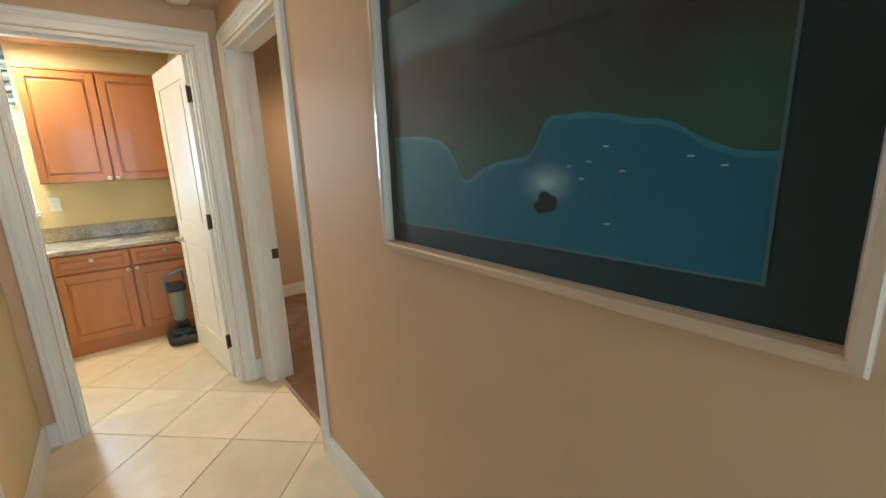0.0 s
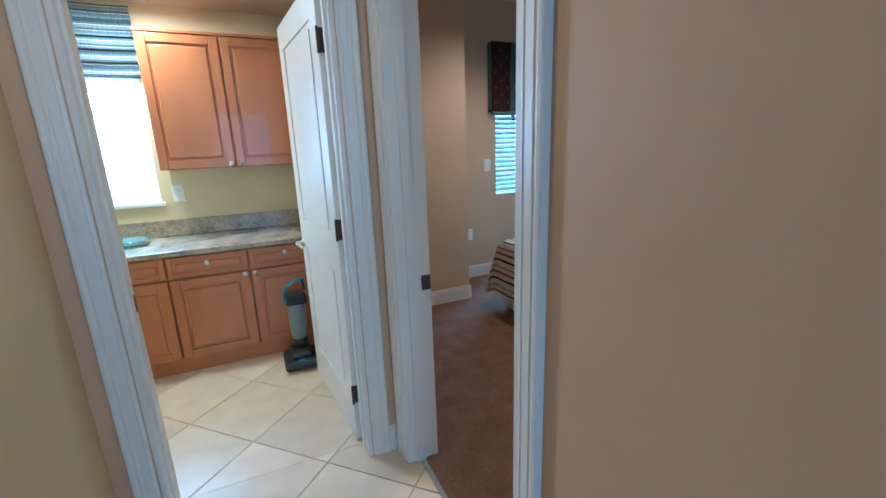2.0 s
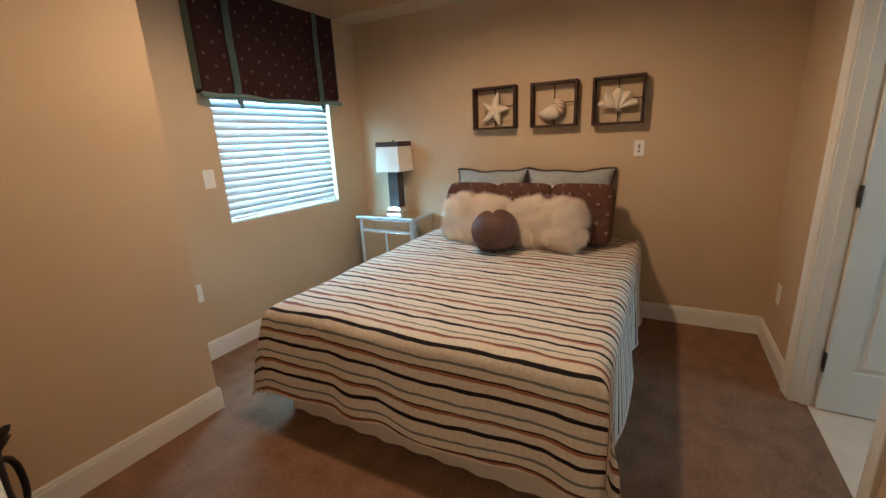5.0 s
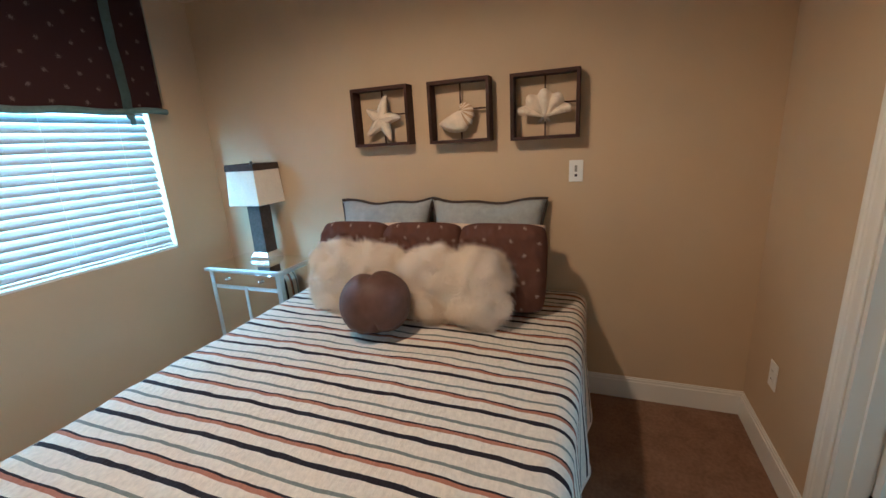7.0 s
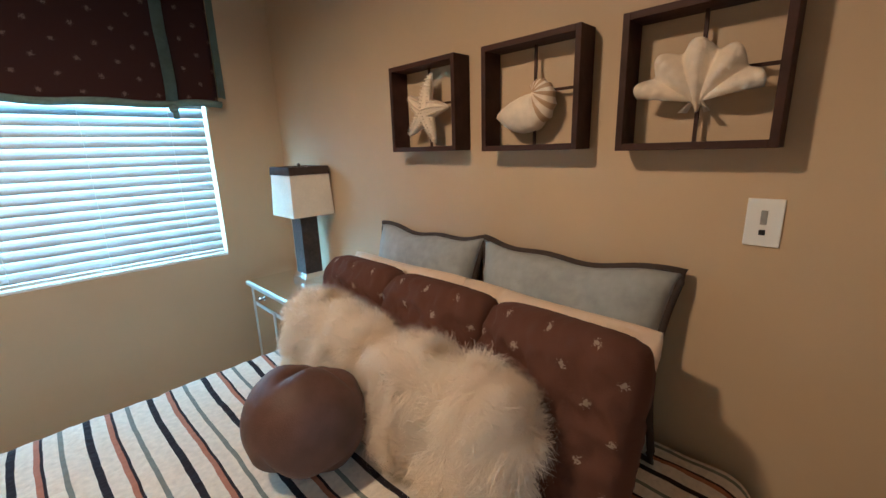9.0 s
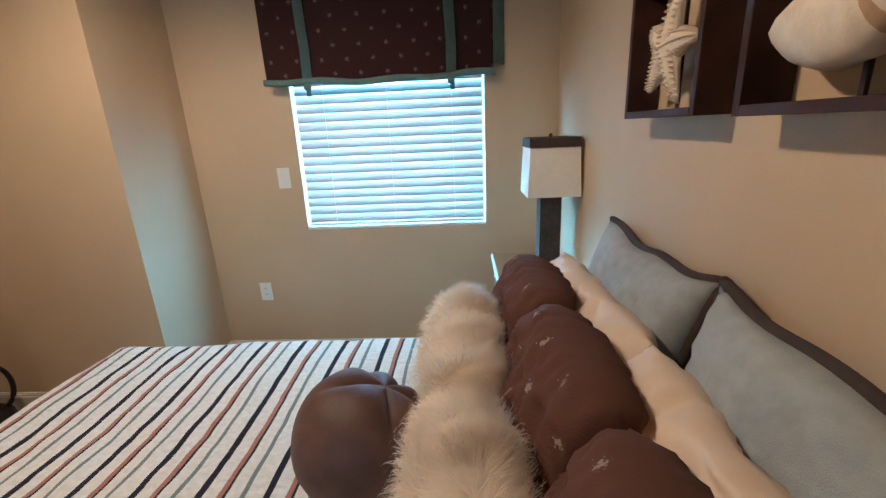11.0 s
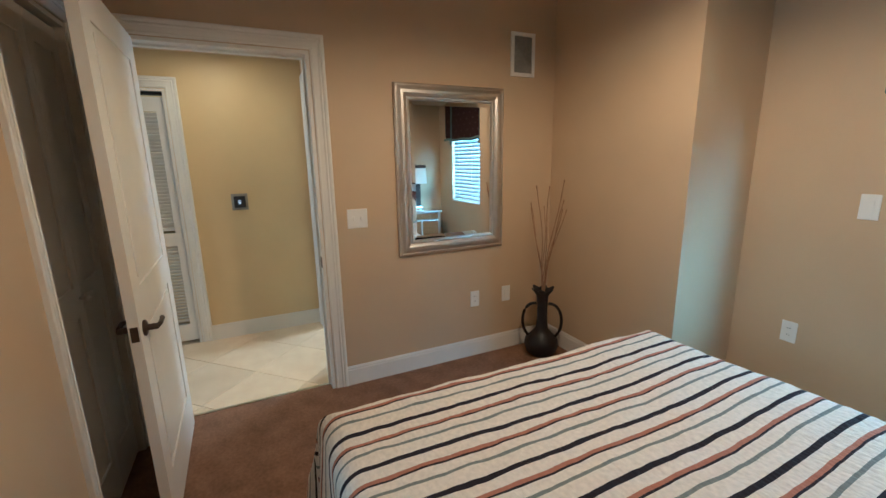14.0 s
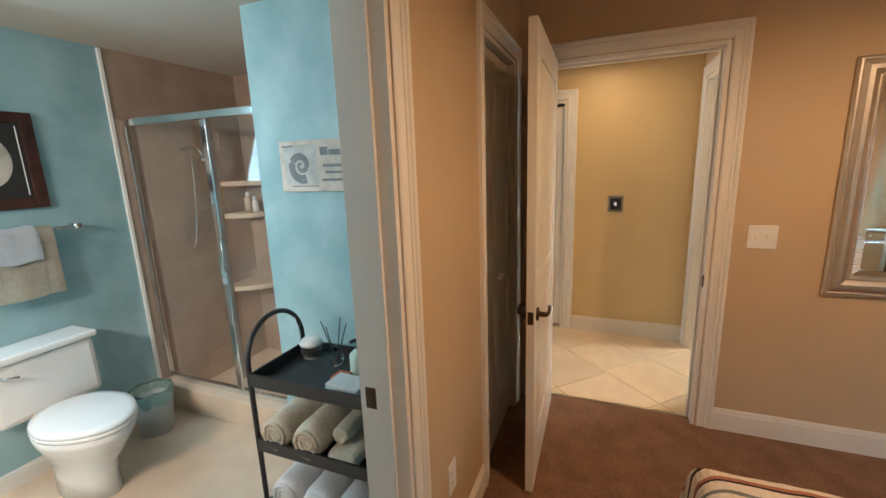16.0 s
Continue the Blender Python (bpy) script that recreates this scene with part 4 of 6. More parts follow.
bm = bmesh.new()
bmesh.ops.create_uvsphere(bm, u_segments=88, v_segments=40, radius=0.153)
for v in bm.verts:
    c = v.co
    a = math.atan2(c.y, c.x)
    rr = math.hypot(c.x, c.y) / 0.153
    pole = max(0.0, abs(c.z) / 0.153 - 0.45) / 0.55
    pleat = (abs(math.sin(a * 2.5 + 0.6 * math.sin(a))) ** 0.5 - 0.7) * min(1.0, rr * 2) * pole ** 0.7
    c.z -= math.copysign(0.030 * pole ** 2 - 0.040 * pleat, c.z)
    k = 1 + 0.012 * math.sin(a * 10) * pole + 0.035 * noise.noise(c * 8)
    c.x, c.y = c.x * k, c.y * k
ball = solid("round_pillow", bm, BROWN_VELVET, "round brown velvet ball pillow with a gathered top", "pillow", smooth=True)
ball.matrix_basis = pose(3.437, 3.455, 0.776, 18, 24, 70)

# ---- nightstand and lamp ----
nst = thing("nightstand", (4.0, 4.63, 0), "mirrored nightstand with silver-painted edges", "nightstand")
NXA, NXB, NYA, NYB, NT = 3.835, 4.175, 4.345, 4.915, 0.743
part("top_edge", B(NXA - 0.02, NXB + 0.005, NYA - 0.02, NYB + 0.02, NT - 0.028, NT - 0.006, bevel=0.004), NS_SILVER, nst)
part("top_mirror", B(NXA - 0.008, NXB - 0.005, NYA - 0.008, NYB + 0.008, NT - 0.0055, NT - 0.0005), MIRROR, nst, "mirrored top")
part("carcass", B(NXA + 0.008, NXB - 0.002, NYA + 0.008, NYB - 0.008, 0.14, NT - 0.03), NS_SILVER, nst)
for x, y in ((NXA, NYA), (NXA, NYB - 0.03), (NXB - 0.03, NYA), (NXB - 0.03, NYB - 0.03)):
    part("leg", B(x, x + 0.03, y, y + 0.03, 0.0, NT - 0.029, bevel=0.003), NS_SILVER, nst)
ym = (NYA + NYB) / 2
for y0, y1 in ((NYA + 0.035, ym - 0.012), (ym + 0.012, NYB - 0.035)):
    for z0, z1 in ((0.17, 0.60),):
        part("mirror_panel", B(NXA + 0.001, NXA + 0.007, y0, y1, z0, z1, bevel=0.002), MIRROR, nst, "mirrored door panel")
part("drawer_panel", B(NXA + 0.001, NXA + 0.007, NYA + 0.035, NYB - 0.035, 0.625, 0.705, bevel=0.002), MIRROR, nst, "mirrored drawer front")
part("divider", B(NXA - 0.002, NXA + 0.008, ym - 0.010, ym + 0.010, 0.15, 0.615), NS_SILVER, nst)
part("side_panel", B(NXA + 0.035, NXB - 0.035, NYA + 0.001, NYA + 0.007, 0.17, 0.705, bevel=0.002), MIRROR, nst, "mirrored side panel")
for y in (NYA + 0.15, NYB - 0.15):
    bm = bmesh.new()
    bmesh.ops.create_icosphere(bm, subdivisions=2, radius=0.011, matrix=Matrix.Translation((NXA - 0.010, y, 0.665)))
    part("knob", bm, CHROME, nst, smooth=True)

lmp = thing("table_lamp", (4.06, 4.63, NT), "table lamp with square cream shade and dark square column", "table lamp")


def frustum(bm, cx, cy, z0, z1, h0, h1):
    a = [bm.verts.new((cx + 0.96 * sx * h0, cy + sy * h0, z0)) for sx, sy in ((-1, -1), (1, -1), (1, 1), (-1, 1))]
    c = [bm.verts.new((cx + 0.96 * sx * h1, cy + sy * h1, z1)) for sx, sy in ((-1, -1), (1, -1), (1, 1), (-1, 1))]
    for k in range(4):
        bm.faces.new((a[k], a[(k + 1) % 4], c[(k + 1) % 4], c[k]))
    bm.faces.new(a[::-1])
    bm.faces.new(c)
    return bm


LX, LY = 4.074, 4.650
bm = frustum(bmesh.new(), LX, LY, NT, NT + 0.026, 0.074, 0.072)
frustum(bm, LX, LY, NT + 0.026, NT + 0.050, 0.068, 0.052)
part("base", bm, CHROME, lmp, "polished silver base")
part("column", frustum(bmesh.new(), LX, LY, NT + 0.050, 1.12, 0.051, 0.050), LAMP_DARK, lmp, "dark leather-look column")
bm = bmesh.new()
tube(bm, [(LX, LY, 1.12), (LX, LY, 1.372)], 0.006, 8)
bmesh.ops.create_icosphere(bm, subdivisions=2, radius=0.009, matrix=Matrix.Translation((LX, LY, 1.379)))
part("finial_rod", bm, BRONZE, lmp, smooth=True)
sh0, sh1, zt, zb = 0.122, 0.110, 1.368, 1.115


def sleeve(h_lo, h_hi, z_lo, z_hi, t=0.003):
    bm = bmesh.new()
    rings = []
    for h0, z in ((h_lo, z_lo), (h_hi, z_hi), (h_hi - t, z_hi), (h_lo - t, z_lo)):
        rings.append([bm.verts.new((LX + 0.96 * sx * h0, LY + sy * h0, z)) for sx, sy in ((-1, -1), (1, -1), (1, 1), (-1, 1))])
    for a, c in zip(rings, rings[1:] + rings[:1]):
        for k in range(4):
            bm.faces.new((a[k], a[(k + 1) % 4], c[(k + 1) % 4], c[k]))
    return bm


part("shade", sleeve(sh0, sh1, zb, zt), SHADE, lmp, "cream linen shade")
part("shade_band", sleeve(sh1 + 0.0065, sh1 + 0.0035, zt - 0.038, zt + 0.003, 0.007), PIPING, lmp, "dark top band")
part("shade_top", B(LX - 0.102, LX + 0.102, LY - 0.106, LY + 0.106, zt - 0.006, zt - 0.003), SHADE, lmp)

# ---- wall plates ----
def plate(name, centre, normal, w, h, label, category, kind="rocker", n=1):
    """A wall plate; normal is one of +x -x +y -y."""
    root = thing(name, centre, label, category)
    ax = normal[1]
    sg = 1 if normal[0] == "+" else -1
    cx, cy, cz = centre

    def slab(bm, u0, u1, z0, z1, d0, d1, bev=0.0):
        a, c = sorted((sg * d0, sg * d1))
        if ax == "x":
            return box(bm, cx + a, cx + c, cy + u0, cy + u1, cz + z0, cz + z1, bev)
        return box(bm, cx + u0, cx + u1, cy + a, cy + c, cz + z0, cz + z1, bev)
    part("cover", slab(bmesh.new(), -w / 2, w / 2, -h / 2, h / 2, 0, 0.006, 0.002), WHITE, root)
    for k in range(n):
        u = (k - (n - 1) / 2) * 0.046
        if kind == "rocker":
            part("rocker", slab(bmesh.new(), u - 0.016, u + 0.016, -0.033, 0.033, 0.006, 0.010, 0.0015), WHITE, root)
        elif kind == "toggle":
            part("toggle", slab(bmesh.new(), u - 0.005, u + 0.005, -0.010, 0.012, 0.006, 0.016, 0.001), WHITE, root)
        elif kind == "outlet":
            for dz in (-0.019, 0.019):
                s = part("socket", slab(bmesh.new(), u - 0.015, u + 0.015, dz - 0.013, dz + 0.013, 0.006, 0.008, 0.001), WHITE, root)
                for du in (-0.006, 0.006):
                    part("slot", slab(bmesh.new(), u + du - 0.0012, u + du + 0.0012, dz - 0.002, dz + 0.006, 0.0081, 0.0084), DARK, s)
        elif kind == "remote":
            part("button_strip", slab(bmesh.new(), -0.006, 0.006, -0.004, 0.028, 0.006, 0.008), GREY_GRILLE, root)
            part("button", slab(bmesh.new(), -0.006, 0.006, -0.028, -0.016, 0.006, 0.009, 0.001), DARK, root)
    return root


plate("light_switch", (BX0, 3.057, 1.098), "+x", 0.125, 0.118, "white double light switch plate on the tan wall", "light switch", "toggle", 2)
plate("wall_outlet", (BX0, 3.885, 0.442), "+x", 0.072, 0.118, "white duplex wall outlet", "outlet", "outlet")
plate("cable_outlet", (BX0, 4.155, 0.442), "+x", 0.072, 0.118, "white blank cable wall plate", "outlet", "rocker")
plate("light_switch", (2.617, BY1, 1.188), "-y", 0.074, 0.120, "white light switch plate beside the window", "light switch")
plate("wall_outlet", (2.39, BY1, 0.475), "-y", 0.074, 0.118, "white duplex wall outlet below the window", "outlet", "outlet")
plate("fan_control", (BX1, 2.674, 1.255), "-x", 0.068, 0.108, "white remote-control wall plate beside the bed", "wall control", "remote")
plate("wall_outlet", (3.90, BY0, 0.40), "+y", 0.072, 0.118, "white duplex wall outlet in the corner", "outlet", "outlet")
plate("wall_outlet", (2.25, BY0, 0.385), "+y", 0.072, 0.118, "white duplex wall outlet between two doors", "outlet", "outlet")
plate("wall_outlet", (-0.125, LYN, 1.135), "-y", 0.074, 0.118, "white wall outlet above the counter", "outlet", "outlet")

thm = thing("thermostat", (HX0, 2.395, 1.138), "black square thermostat with a lit display", "thermostat")
part("back_plate", B(HX0, HX0 + 0.006, 2.395 - 0.060, 2.395 + 0.060, 1.138 - 0.066, 1.138 + 0.066, bevel=0.002), GREY_GRILLE, thm)
part("body", B(HX0 + 0.006, HX0 + 0.026, 2.395 - 0.042, 2.395 + 0.042, 1.138 - 0.046, 1.138 + 0.046, bevel=0.006), BLACK, thm)
bm = bmesh.new()
for y0, y1, z0, z1 in ((-0.014, 0.012, 0.010, 0.014), (-0.012, 0.010, -0.006, 0.004), (-0.006, 0.006, -0.016, -0.010)):
    box(bm, HX0 + 0.026, HX0 + 0.0266, 2.395 + y0, 2.395 + y1, 1.138 + z0, 1.138 + z1)
part("display", bm, DISPLAY, thm, "pale lit display bars")

smk = thing("smoke_detector", (0.66, 2.83, HZ), "round white smoke detector on the ceiling", "smoke detector")
bm = bmesh.new()
lathe(bm, [(0.062, 0), (0.062, -0.012), (0.052, -0.030), (0.02, -0.036)], (0.66, 2.83, HZ), 24)
part("body", bm, WHITE, smk, smooth=True)

# ---- wall mirror ----
mir = thing("wall_mirror", (BX0, 3.71, 1.37), "tall wall mirror in a wide silver frame", "mirror")
MY0, MY1, MZ0, MZ1 = 3.318, 4.106, 0.826, 1.905
prof = [(0.0, 0.0), (0.0, 0.018), (0.008, 0.026), (0.016, 0.028), (0.020, 0.025), (0.040, 0.033), (0.058, 0.034), (0.074, 0.026), (0.080, 0.021), (0.086, 0.023), (0.094, 0.021), (0.100, 0.014), (0.100, 0.0)]
bm = bmesh.new()
rings = [[bm.verts.new((BX0 + d + 0.001, y, z)) for y, z in ((MY0 + i, MZ0 + i), (MY1 - i, MZ0 + i), (MY1 - i, MZ1 - i), (MY0 + i, MZ1 - i))] for i, d in prof]
for a, c in zip(rings, rings[1:]):
    for k in range(4):
        bm.faces.new((a[k], a[(k + 1) % 4], c[(k + 1) % 4], c[k]))
part("frame", bm, SILVER, mir, "silver-leaf frame")
bm = bmesh.new()
ii, bb = 0.0985, 0.128
r0 = [bm.verts.new((BX0 + 0.010, y, z)) for y, z in ((MY0 + ii, MZ0 + ii), (MY1 - ii, MZ0 + ii), (MY1 - ii, MZ1 - ii), (MY0 + ii, MZ1 - ii))]
r1 = [bm.verts.new((BX0 + 0.0128, y, z)) for y, z in ((MY0 + bb, MZ0 + bb), (MY1 - bb, MZ0 + bb), (MY1 - bb, MZ1 - bb), (MY0 + bb, MZ1 - bb))]
for k in range(4):
    bm.faces.new((r0[k], r0[(k + 1) % 4], r1[(k + 1) % 4], r1[k]))
bm.faces.new(r1)
part("glass", bm, MIRROR, mir, "bevelled mirror glass")

# ---- return-air vent ----
vent = thing("wall_vent", (BX0, 4.265, 2.13), "white framed air vent with a grey grille", "air vent")
VY0, VY1, VZ0, VZ1 = 4.168, 4.362, 1.992, 2.272
part("backing", B(BX0, BX0 + 0.003, VY0 + 0.01, VY1 - 0.01, VZ0 + 0.01, VZ1 - 0.01), GREY_GRILLE, vent)
bm = bmesh.new()
for y0, y1, z0, z1 in ((VY0, VY0 + 0.024, VZ0, VZ1), (VY1 - 0.024, VY1, VZ0, VZ1), (VY0 + 0.024, VY1 - 0.024, VZ0, VZ0 + 0.024), (VY0 + 0.024, VY1 - 0.024, VZ1 - 0.024, VZ1)):
    box(bm, BX0 + 0.0005, BX0 + 0.012, y0, y1, z0, z1)
part("frame", bm, WHITE, vent)
for k in range(18):
    z = VZ0 + 0.030 + k * 0.0125
    part("slat", B(BX0 + 0.004, BX0 + 0.009, VY0 + 0.024, VY1 - 0.024, z, z + 0.005), GREY_GRILLE, vent)

# ---- floor vase with twigs ----
VX, VY = 1.215, 4.335
vas = thing("floor_vase", (VX, VY, 0), "black two-handled floor vase with a flared ruffled mouth", "vase")
bm = bmesh.new()
prof = [(0.085, 0.0), (0.130, 0.030), (0.150, 0.080), (0.140, 0.125), (0.090, 0.168), (0.054, 0.205), (0.042, 0.30), (0.046, 0.42), (0.052, 0.46), (0.075, 0.495), (0.092, 0.51), (0.084, 0.512), (0.045, 0.47), (0.03, 0.40)]
seg = 32
rings = []
for r, h in prof:
    ring = []
    for k in range(seg):
        a = 2 * math.pi * k / seg
        ruf = 1 + (0.16 * math.sin(a * 6) if h > 0.48 else 0)
        ring.append(bm.verts.new((VX + 0.84 * r * ruf * math.cos(a), VY + 0.84 * r * ruf * math.sin(a), h + (0.010 * math.sin(a * 6) if h > 0.5 else 0))))
    rings.append(ring)
for a, c in zip(rings, rings[1:]):
    for k in range(seg):
        bm.faces.new((a[k], a[(k + 1) % seg], c[(k + 1) % seg], c[k]))
bm.faces.new(rings[0][::-1])
bm.faces.new(rings[-1])
part("body", bm, VASE, vas, smooth=True)
hd = Vector((0.62, 0.78, 0)).normalized()
for s in (-1, 1):
    bm = bmesh.new()
    pts = []
    for k in range(15):
        a = -1.15 + 2.72 * k / 14
        out = 0.042 + 0.098 * math.cos(a) ** 0.8 if math.cos(a) > 0 else 0.042
        pts.append((VX + s * hd.x * out, VY + s * hd.y * out, 0.262 + 0.135 * math.sin(a)))
    tube(bm, pts, 0.011, 8)
    part("handle", bm, VASE, vas, smooth=True)
rnd = random.Random(4)
for k in range(9):
    bm = bmesh.new()
    a = rnd.random() * 6.28
    dx, dy = 0.10 * math.cos(a), 0.10 * math.sin(a)
    top = 1.05 + 0.25 * rnd.random()
    pts = [(VX + dx * t * (0.4 + t) + 0.006 * math.sin(t * 9 + k), VY + dy * t * (0.4 + t) + 0.006 * math.cos(t * 8 + k), 0.40 + (top - 0.40) * t) for t in [i / 9 for i in range(10)]]
    tube(bm, pts, 0.0034, 5, 0.0022)
    bmesh.ops.create_icosphere(bm, subdivisions=1, radius=0.006, matrix=Matrix.Translation(pts[-1]) @ Matrix.Diagonal((0.7, 0.7, 2.2, 1)))
    tw = solid("dry_twig", bm, TWIG, "thin dry twig standing in the black vase", "twig")
    tagged(tw, group="twigs in the vase")

# ---- shell boxes over the bed ----
FX0, FX1, FZ0, FZ1 = 4.118, 4.198, 1.42, 1.737


def shell_box(y0, y1, label):
    root = thing("shadow_box", (FX1, (y0 + y1) / 2, FZ0), label, "wall art", "shell boxes over the bed")
    t = 0.017
    for nm, a in (("frame_side", (y0, y0 + t, FZ0, FZ1)), ("frame_side", (y1 - t, y1, FZ0, FZ1)), ("frame_rail", (y0 + t, y1 - t, FZ0, FZ0 + t)), ("frame_rail", (y0 + t, y1 - t, FZ1 - t, FZ1))):
        part(nm, B(FX0, FX1, *a, bevel=0.0015), DARKWOOD, root)
    ym = (y0 + y1) / 2
    part("mount_bar", B(FX1 - 0.030, FX1 - 0.024, ym - 0.004, ym + 0.004, FZ0 + t, FZ1 - t), DARKWOOD, root)
    part("mount_bar", B(FX1 - 0.030, FX1 - 0.024, y0 + t, ym - 0.004, 1.585, 1.593), DARKWOOD, root)
    return root, ym


r1, ym = shell_box(3.547, 3.897, "dark wooden shadow box with a cream starfish")
bm = bmesh.new()
cc = Vector((4.150, ym, 1.565))
for k in range(5):
    a = radians(90 + 72 * k + 6)
    L = (0.135, 0.115, 0.125, 0.13, 0.112)[k]
    rows = []
    for i in range(9):
        t = i / 8
        wd = 0.040 * (1 - t) ** 0.75 + 0.006
        th = 0.024 * (1 - t) + 0.006
        c0 = cc + Vector((-0.006 * math.sin(t * 3), math.cos(a + 0.15 * t) * L * t, math.sin(a + 0.15 * t) * L * t))
        sd = Vector((0, -math.sin(a), math.cos(a)))
        rows.append([bm.verts.new(c0 + sd * wd * u + Vector((-th * v, 0, 0))) for u, v in ((-1, 0), (-0.5, 0.8), (0, 1.15), (0.5, 0.8), (1, 0), (0, -0.5))])
    for p, q in zip(rows, rows[1:]):
        for j in range(6):
            bm.faces.new((p[j], p[(j + 1) % 6], q[(j + 1) % 6], q[j]))
    bm.faces.new(rows[-1])
    for i in range(11):
        t = i / 11
        for u in (-0.6, 0, 0.6):
            wd = 0.040 * (1 - t) ** 0.75 + 0.006
            th = (0.024 * (1 - t) + 0.006) * (1.15 if u == 0 else 0.75)
            c0 = cc + Vector((-th - 0.006 * math.sin(t * 3), math.cos(a + 0.15 * t) * L * t, math.sin(a + 0.15 * t) * L * t)) + Vector((0, -math.sin(a), math.cos(a))) * wd * u
            bmesh.ops.create_cone(bm, cap_ends=False, segments=5, radius1=0.0042, radius2=0.0005, depth=0.011, matrix=Matrix.Translation(c0 + Vector((-0.003, 0, 0))) @ Matrix.Rotation(radians(-90), 4, "Y"))
part("starfish", bm, SHELL, r1, "cream starfish", smooth=True)
r1.location.z += 0.011

r2, ym = shell_box(3.095, 3.430, "dark wooden shadow box with a chambered white shell")
bm = bmesh.new()
N, M = 44, 14
rows = []
for i in range(N):
    t = i / (N - 1)
    ang = 0.9 + t * 4.9
    R = 0.018 + 0.080 * t ** 1.5
    tr_ = 0.012 + 0.060 * t ** 1.3
    cy, cz = ym - 0.01 + math.cos(ang) * R * 0.75, 1.585 + math.sin(ang) * R * 0.75
    er = Vector((0, math.cos(ang), math.sin(ang)))
    rib = 1 + 0.08 * math.sin(t * 70) * (1 if t < 0.75 else 0.1)
    rows.append([bm.verts.new(Vector((4.150, cy, cz)) + er * math.cos(2 * math.pi * k / M) * tr_ * rib + Vector((math.sin(2 * math.pi * k / M) * tr_ * 0.72 * rib, 0, 0))) for k in range(M)])
for p, q in zip(rows, rows[1:]):
    for k in range(M):
        bm.faces.new((p[k], p[(k + 1) % M], q[(k + 1) % M], q[k]))
bm.faces.new(rows[-1])
o = part("shell", bm, SHELL, r2, "coiled white and tan shell", smooth=True)
o.data.materials.append(SHELL_TAN)
for p in o.data.polygons:
    row = p.index // M
    if row < 32 and row % 4 < 2:
        p.material_index = 1

r2.location.z += 0.006

r3, ym = shell_box(2.660, 2.990, "dark wooden shadow box with a ribbed clam shell")
bm = bmesh.new()
NU, NV = 81, 34
rows = []
for i in range(NU):
    u = i / (NU - 1)
    a = radians(18 + 144 * u)
    col = []
    for j in range(NV):
        v = j / (NV - 1)
        rib = math.cos((u - 0.5) * 2 * math.pi * 4.5)
        r = v * (0.114 + 0.008 * rib) * (1.0 + 0.12 * abs(math.cos(a)) + 0.20 * math.sin(a) ** 4)
        flute = 0.0022 * math.sin(v * 34) * max(0, rib + 0.3) * v
        dep = 0.036 * math.sin(min(1, v) * math.pi * 0.72) + 0.016 * rib * v + flute
        col.append(bm.verts.new((4.166 - dep, ym - 0.0 + math.cos(a) * r * 1.02, 1.506 + math.sin(a) * r + 0.022 * (1 - v) * abs(math.cos(a)))))
    rows.append(col)
for i in range(NU - 1):
    for j in range(NV - 1):
        if j == 0:
            bm.faces.new((rows[i][0], rows[i][1], rows[i + 1][1]))
        else:
            bm.faces.new((rows[i][j], rows[i][j + 1], rows[i + 1][j + 1], rows[i + 1][j]))
bmesh.ops.remove_doubles(bm, verts=bm.verts, dist=0.00001)
bmesh.ops.solidify(bm, geom=bm.faces[:], thickness=0.005)
part("clam_shell", bm, SHELL, r3, "ribbed white clam shell", smooth=True)

# ---- hall painting ----
pic = thing("framed_print", (0.85, 0.72, 1.19), "large framed print of a green cape and blue sea", "picture")
PY0, PY1, PZ0, PZ1 = 0.222, 1.220, 1.144, 1.822
bm = bmesh.new()
prof = [(0.0, 0.0), (0.0, 0.030), (0.004, 0.035), (0.016, 0.036), (0.021, 0.032), (0.023, 0.020), (0.025, 0.008)]
rings = [[bm.verts.new((HX1 - d, y, z)) for y, z in ((PY0 + i, PZ0 + i), (PY1 - i, PZ0 + i), (PY1 - i, PZ1 - i), (PY0 + i, PZ1 - i))] for i, d in prof]
for a, c in zip(rings, rings[1:]):
    for k in range(4):
        bm.faces.new((a[k], a[(k + 1) % 4], c[(k + 1) % 4], c[k]))
part("frame", bm, BOX_FRAME, pic, "pale glossy wooden frame")
part("mat_board", B(HX1 - 0.008, HX1 - 0.001, PY0 + 0.024, PY1 - 0.024, PZ0 + 0.024, PZ1 - 0.024), MAT_BOARD, pic, "dark green mat board")
# the print: u runs from the north end to the south, v up
SEA = bpy.data.materials.new("printed_sea_view")
SEA.use_nodes = True
nt, b = nodes_of(SEA)
b.inputs["Roughness"].default_value = 0.6
tc = nt.nodes.new("ShaderNodeUVMap")
tc.uv_map = "UVMap"
sp = nt.nodes.new("ShaderNodeSeparateXYZ")
nt.links.new(tc.outputs[0], sp.inputs[0])


def node_math(op, a, c=None, d=None):
    n = nt.nodes.new("ShaderNodeMath")
    n.operation = op
    for k, val in enumerate((a, c, d)):
        if val is None:
            continue
        if isinstance(val, (int, float)):
            n.inputs[k].default_value = val
        else:
            nt.links.new(val, n.inputs[k])
    return n.outputs[0]


def node_noise(scale, detail=4.0):
    n = nt.nodes.new("ShaderNodeTexNoise")
    n.inputs["Scale"].default_value, n.inputs["Detail"].default_value = scale, detail
    nt.links.new(tc.outputs[0], n.inputs[0])
    return n.outputs[0]


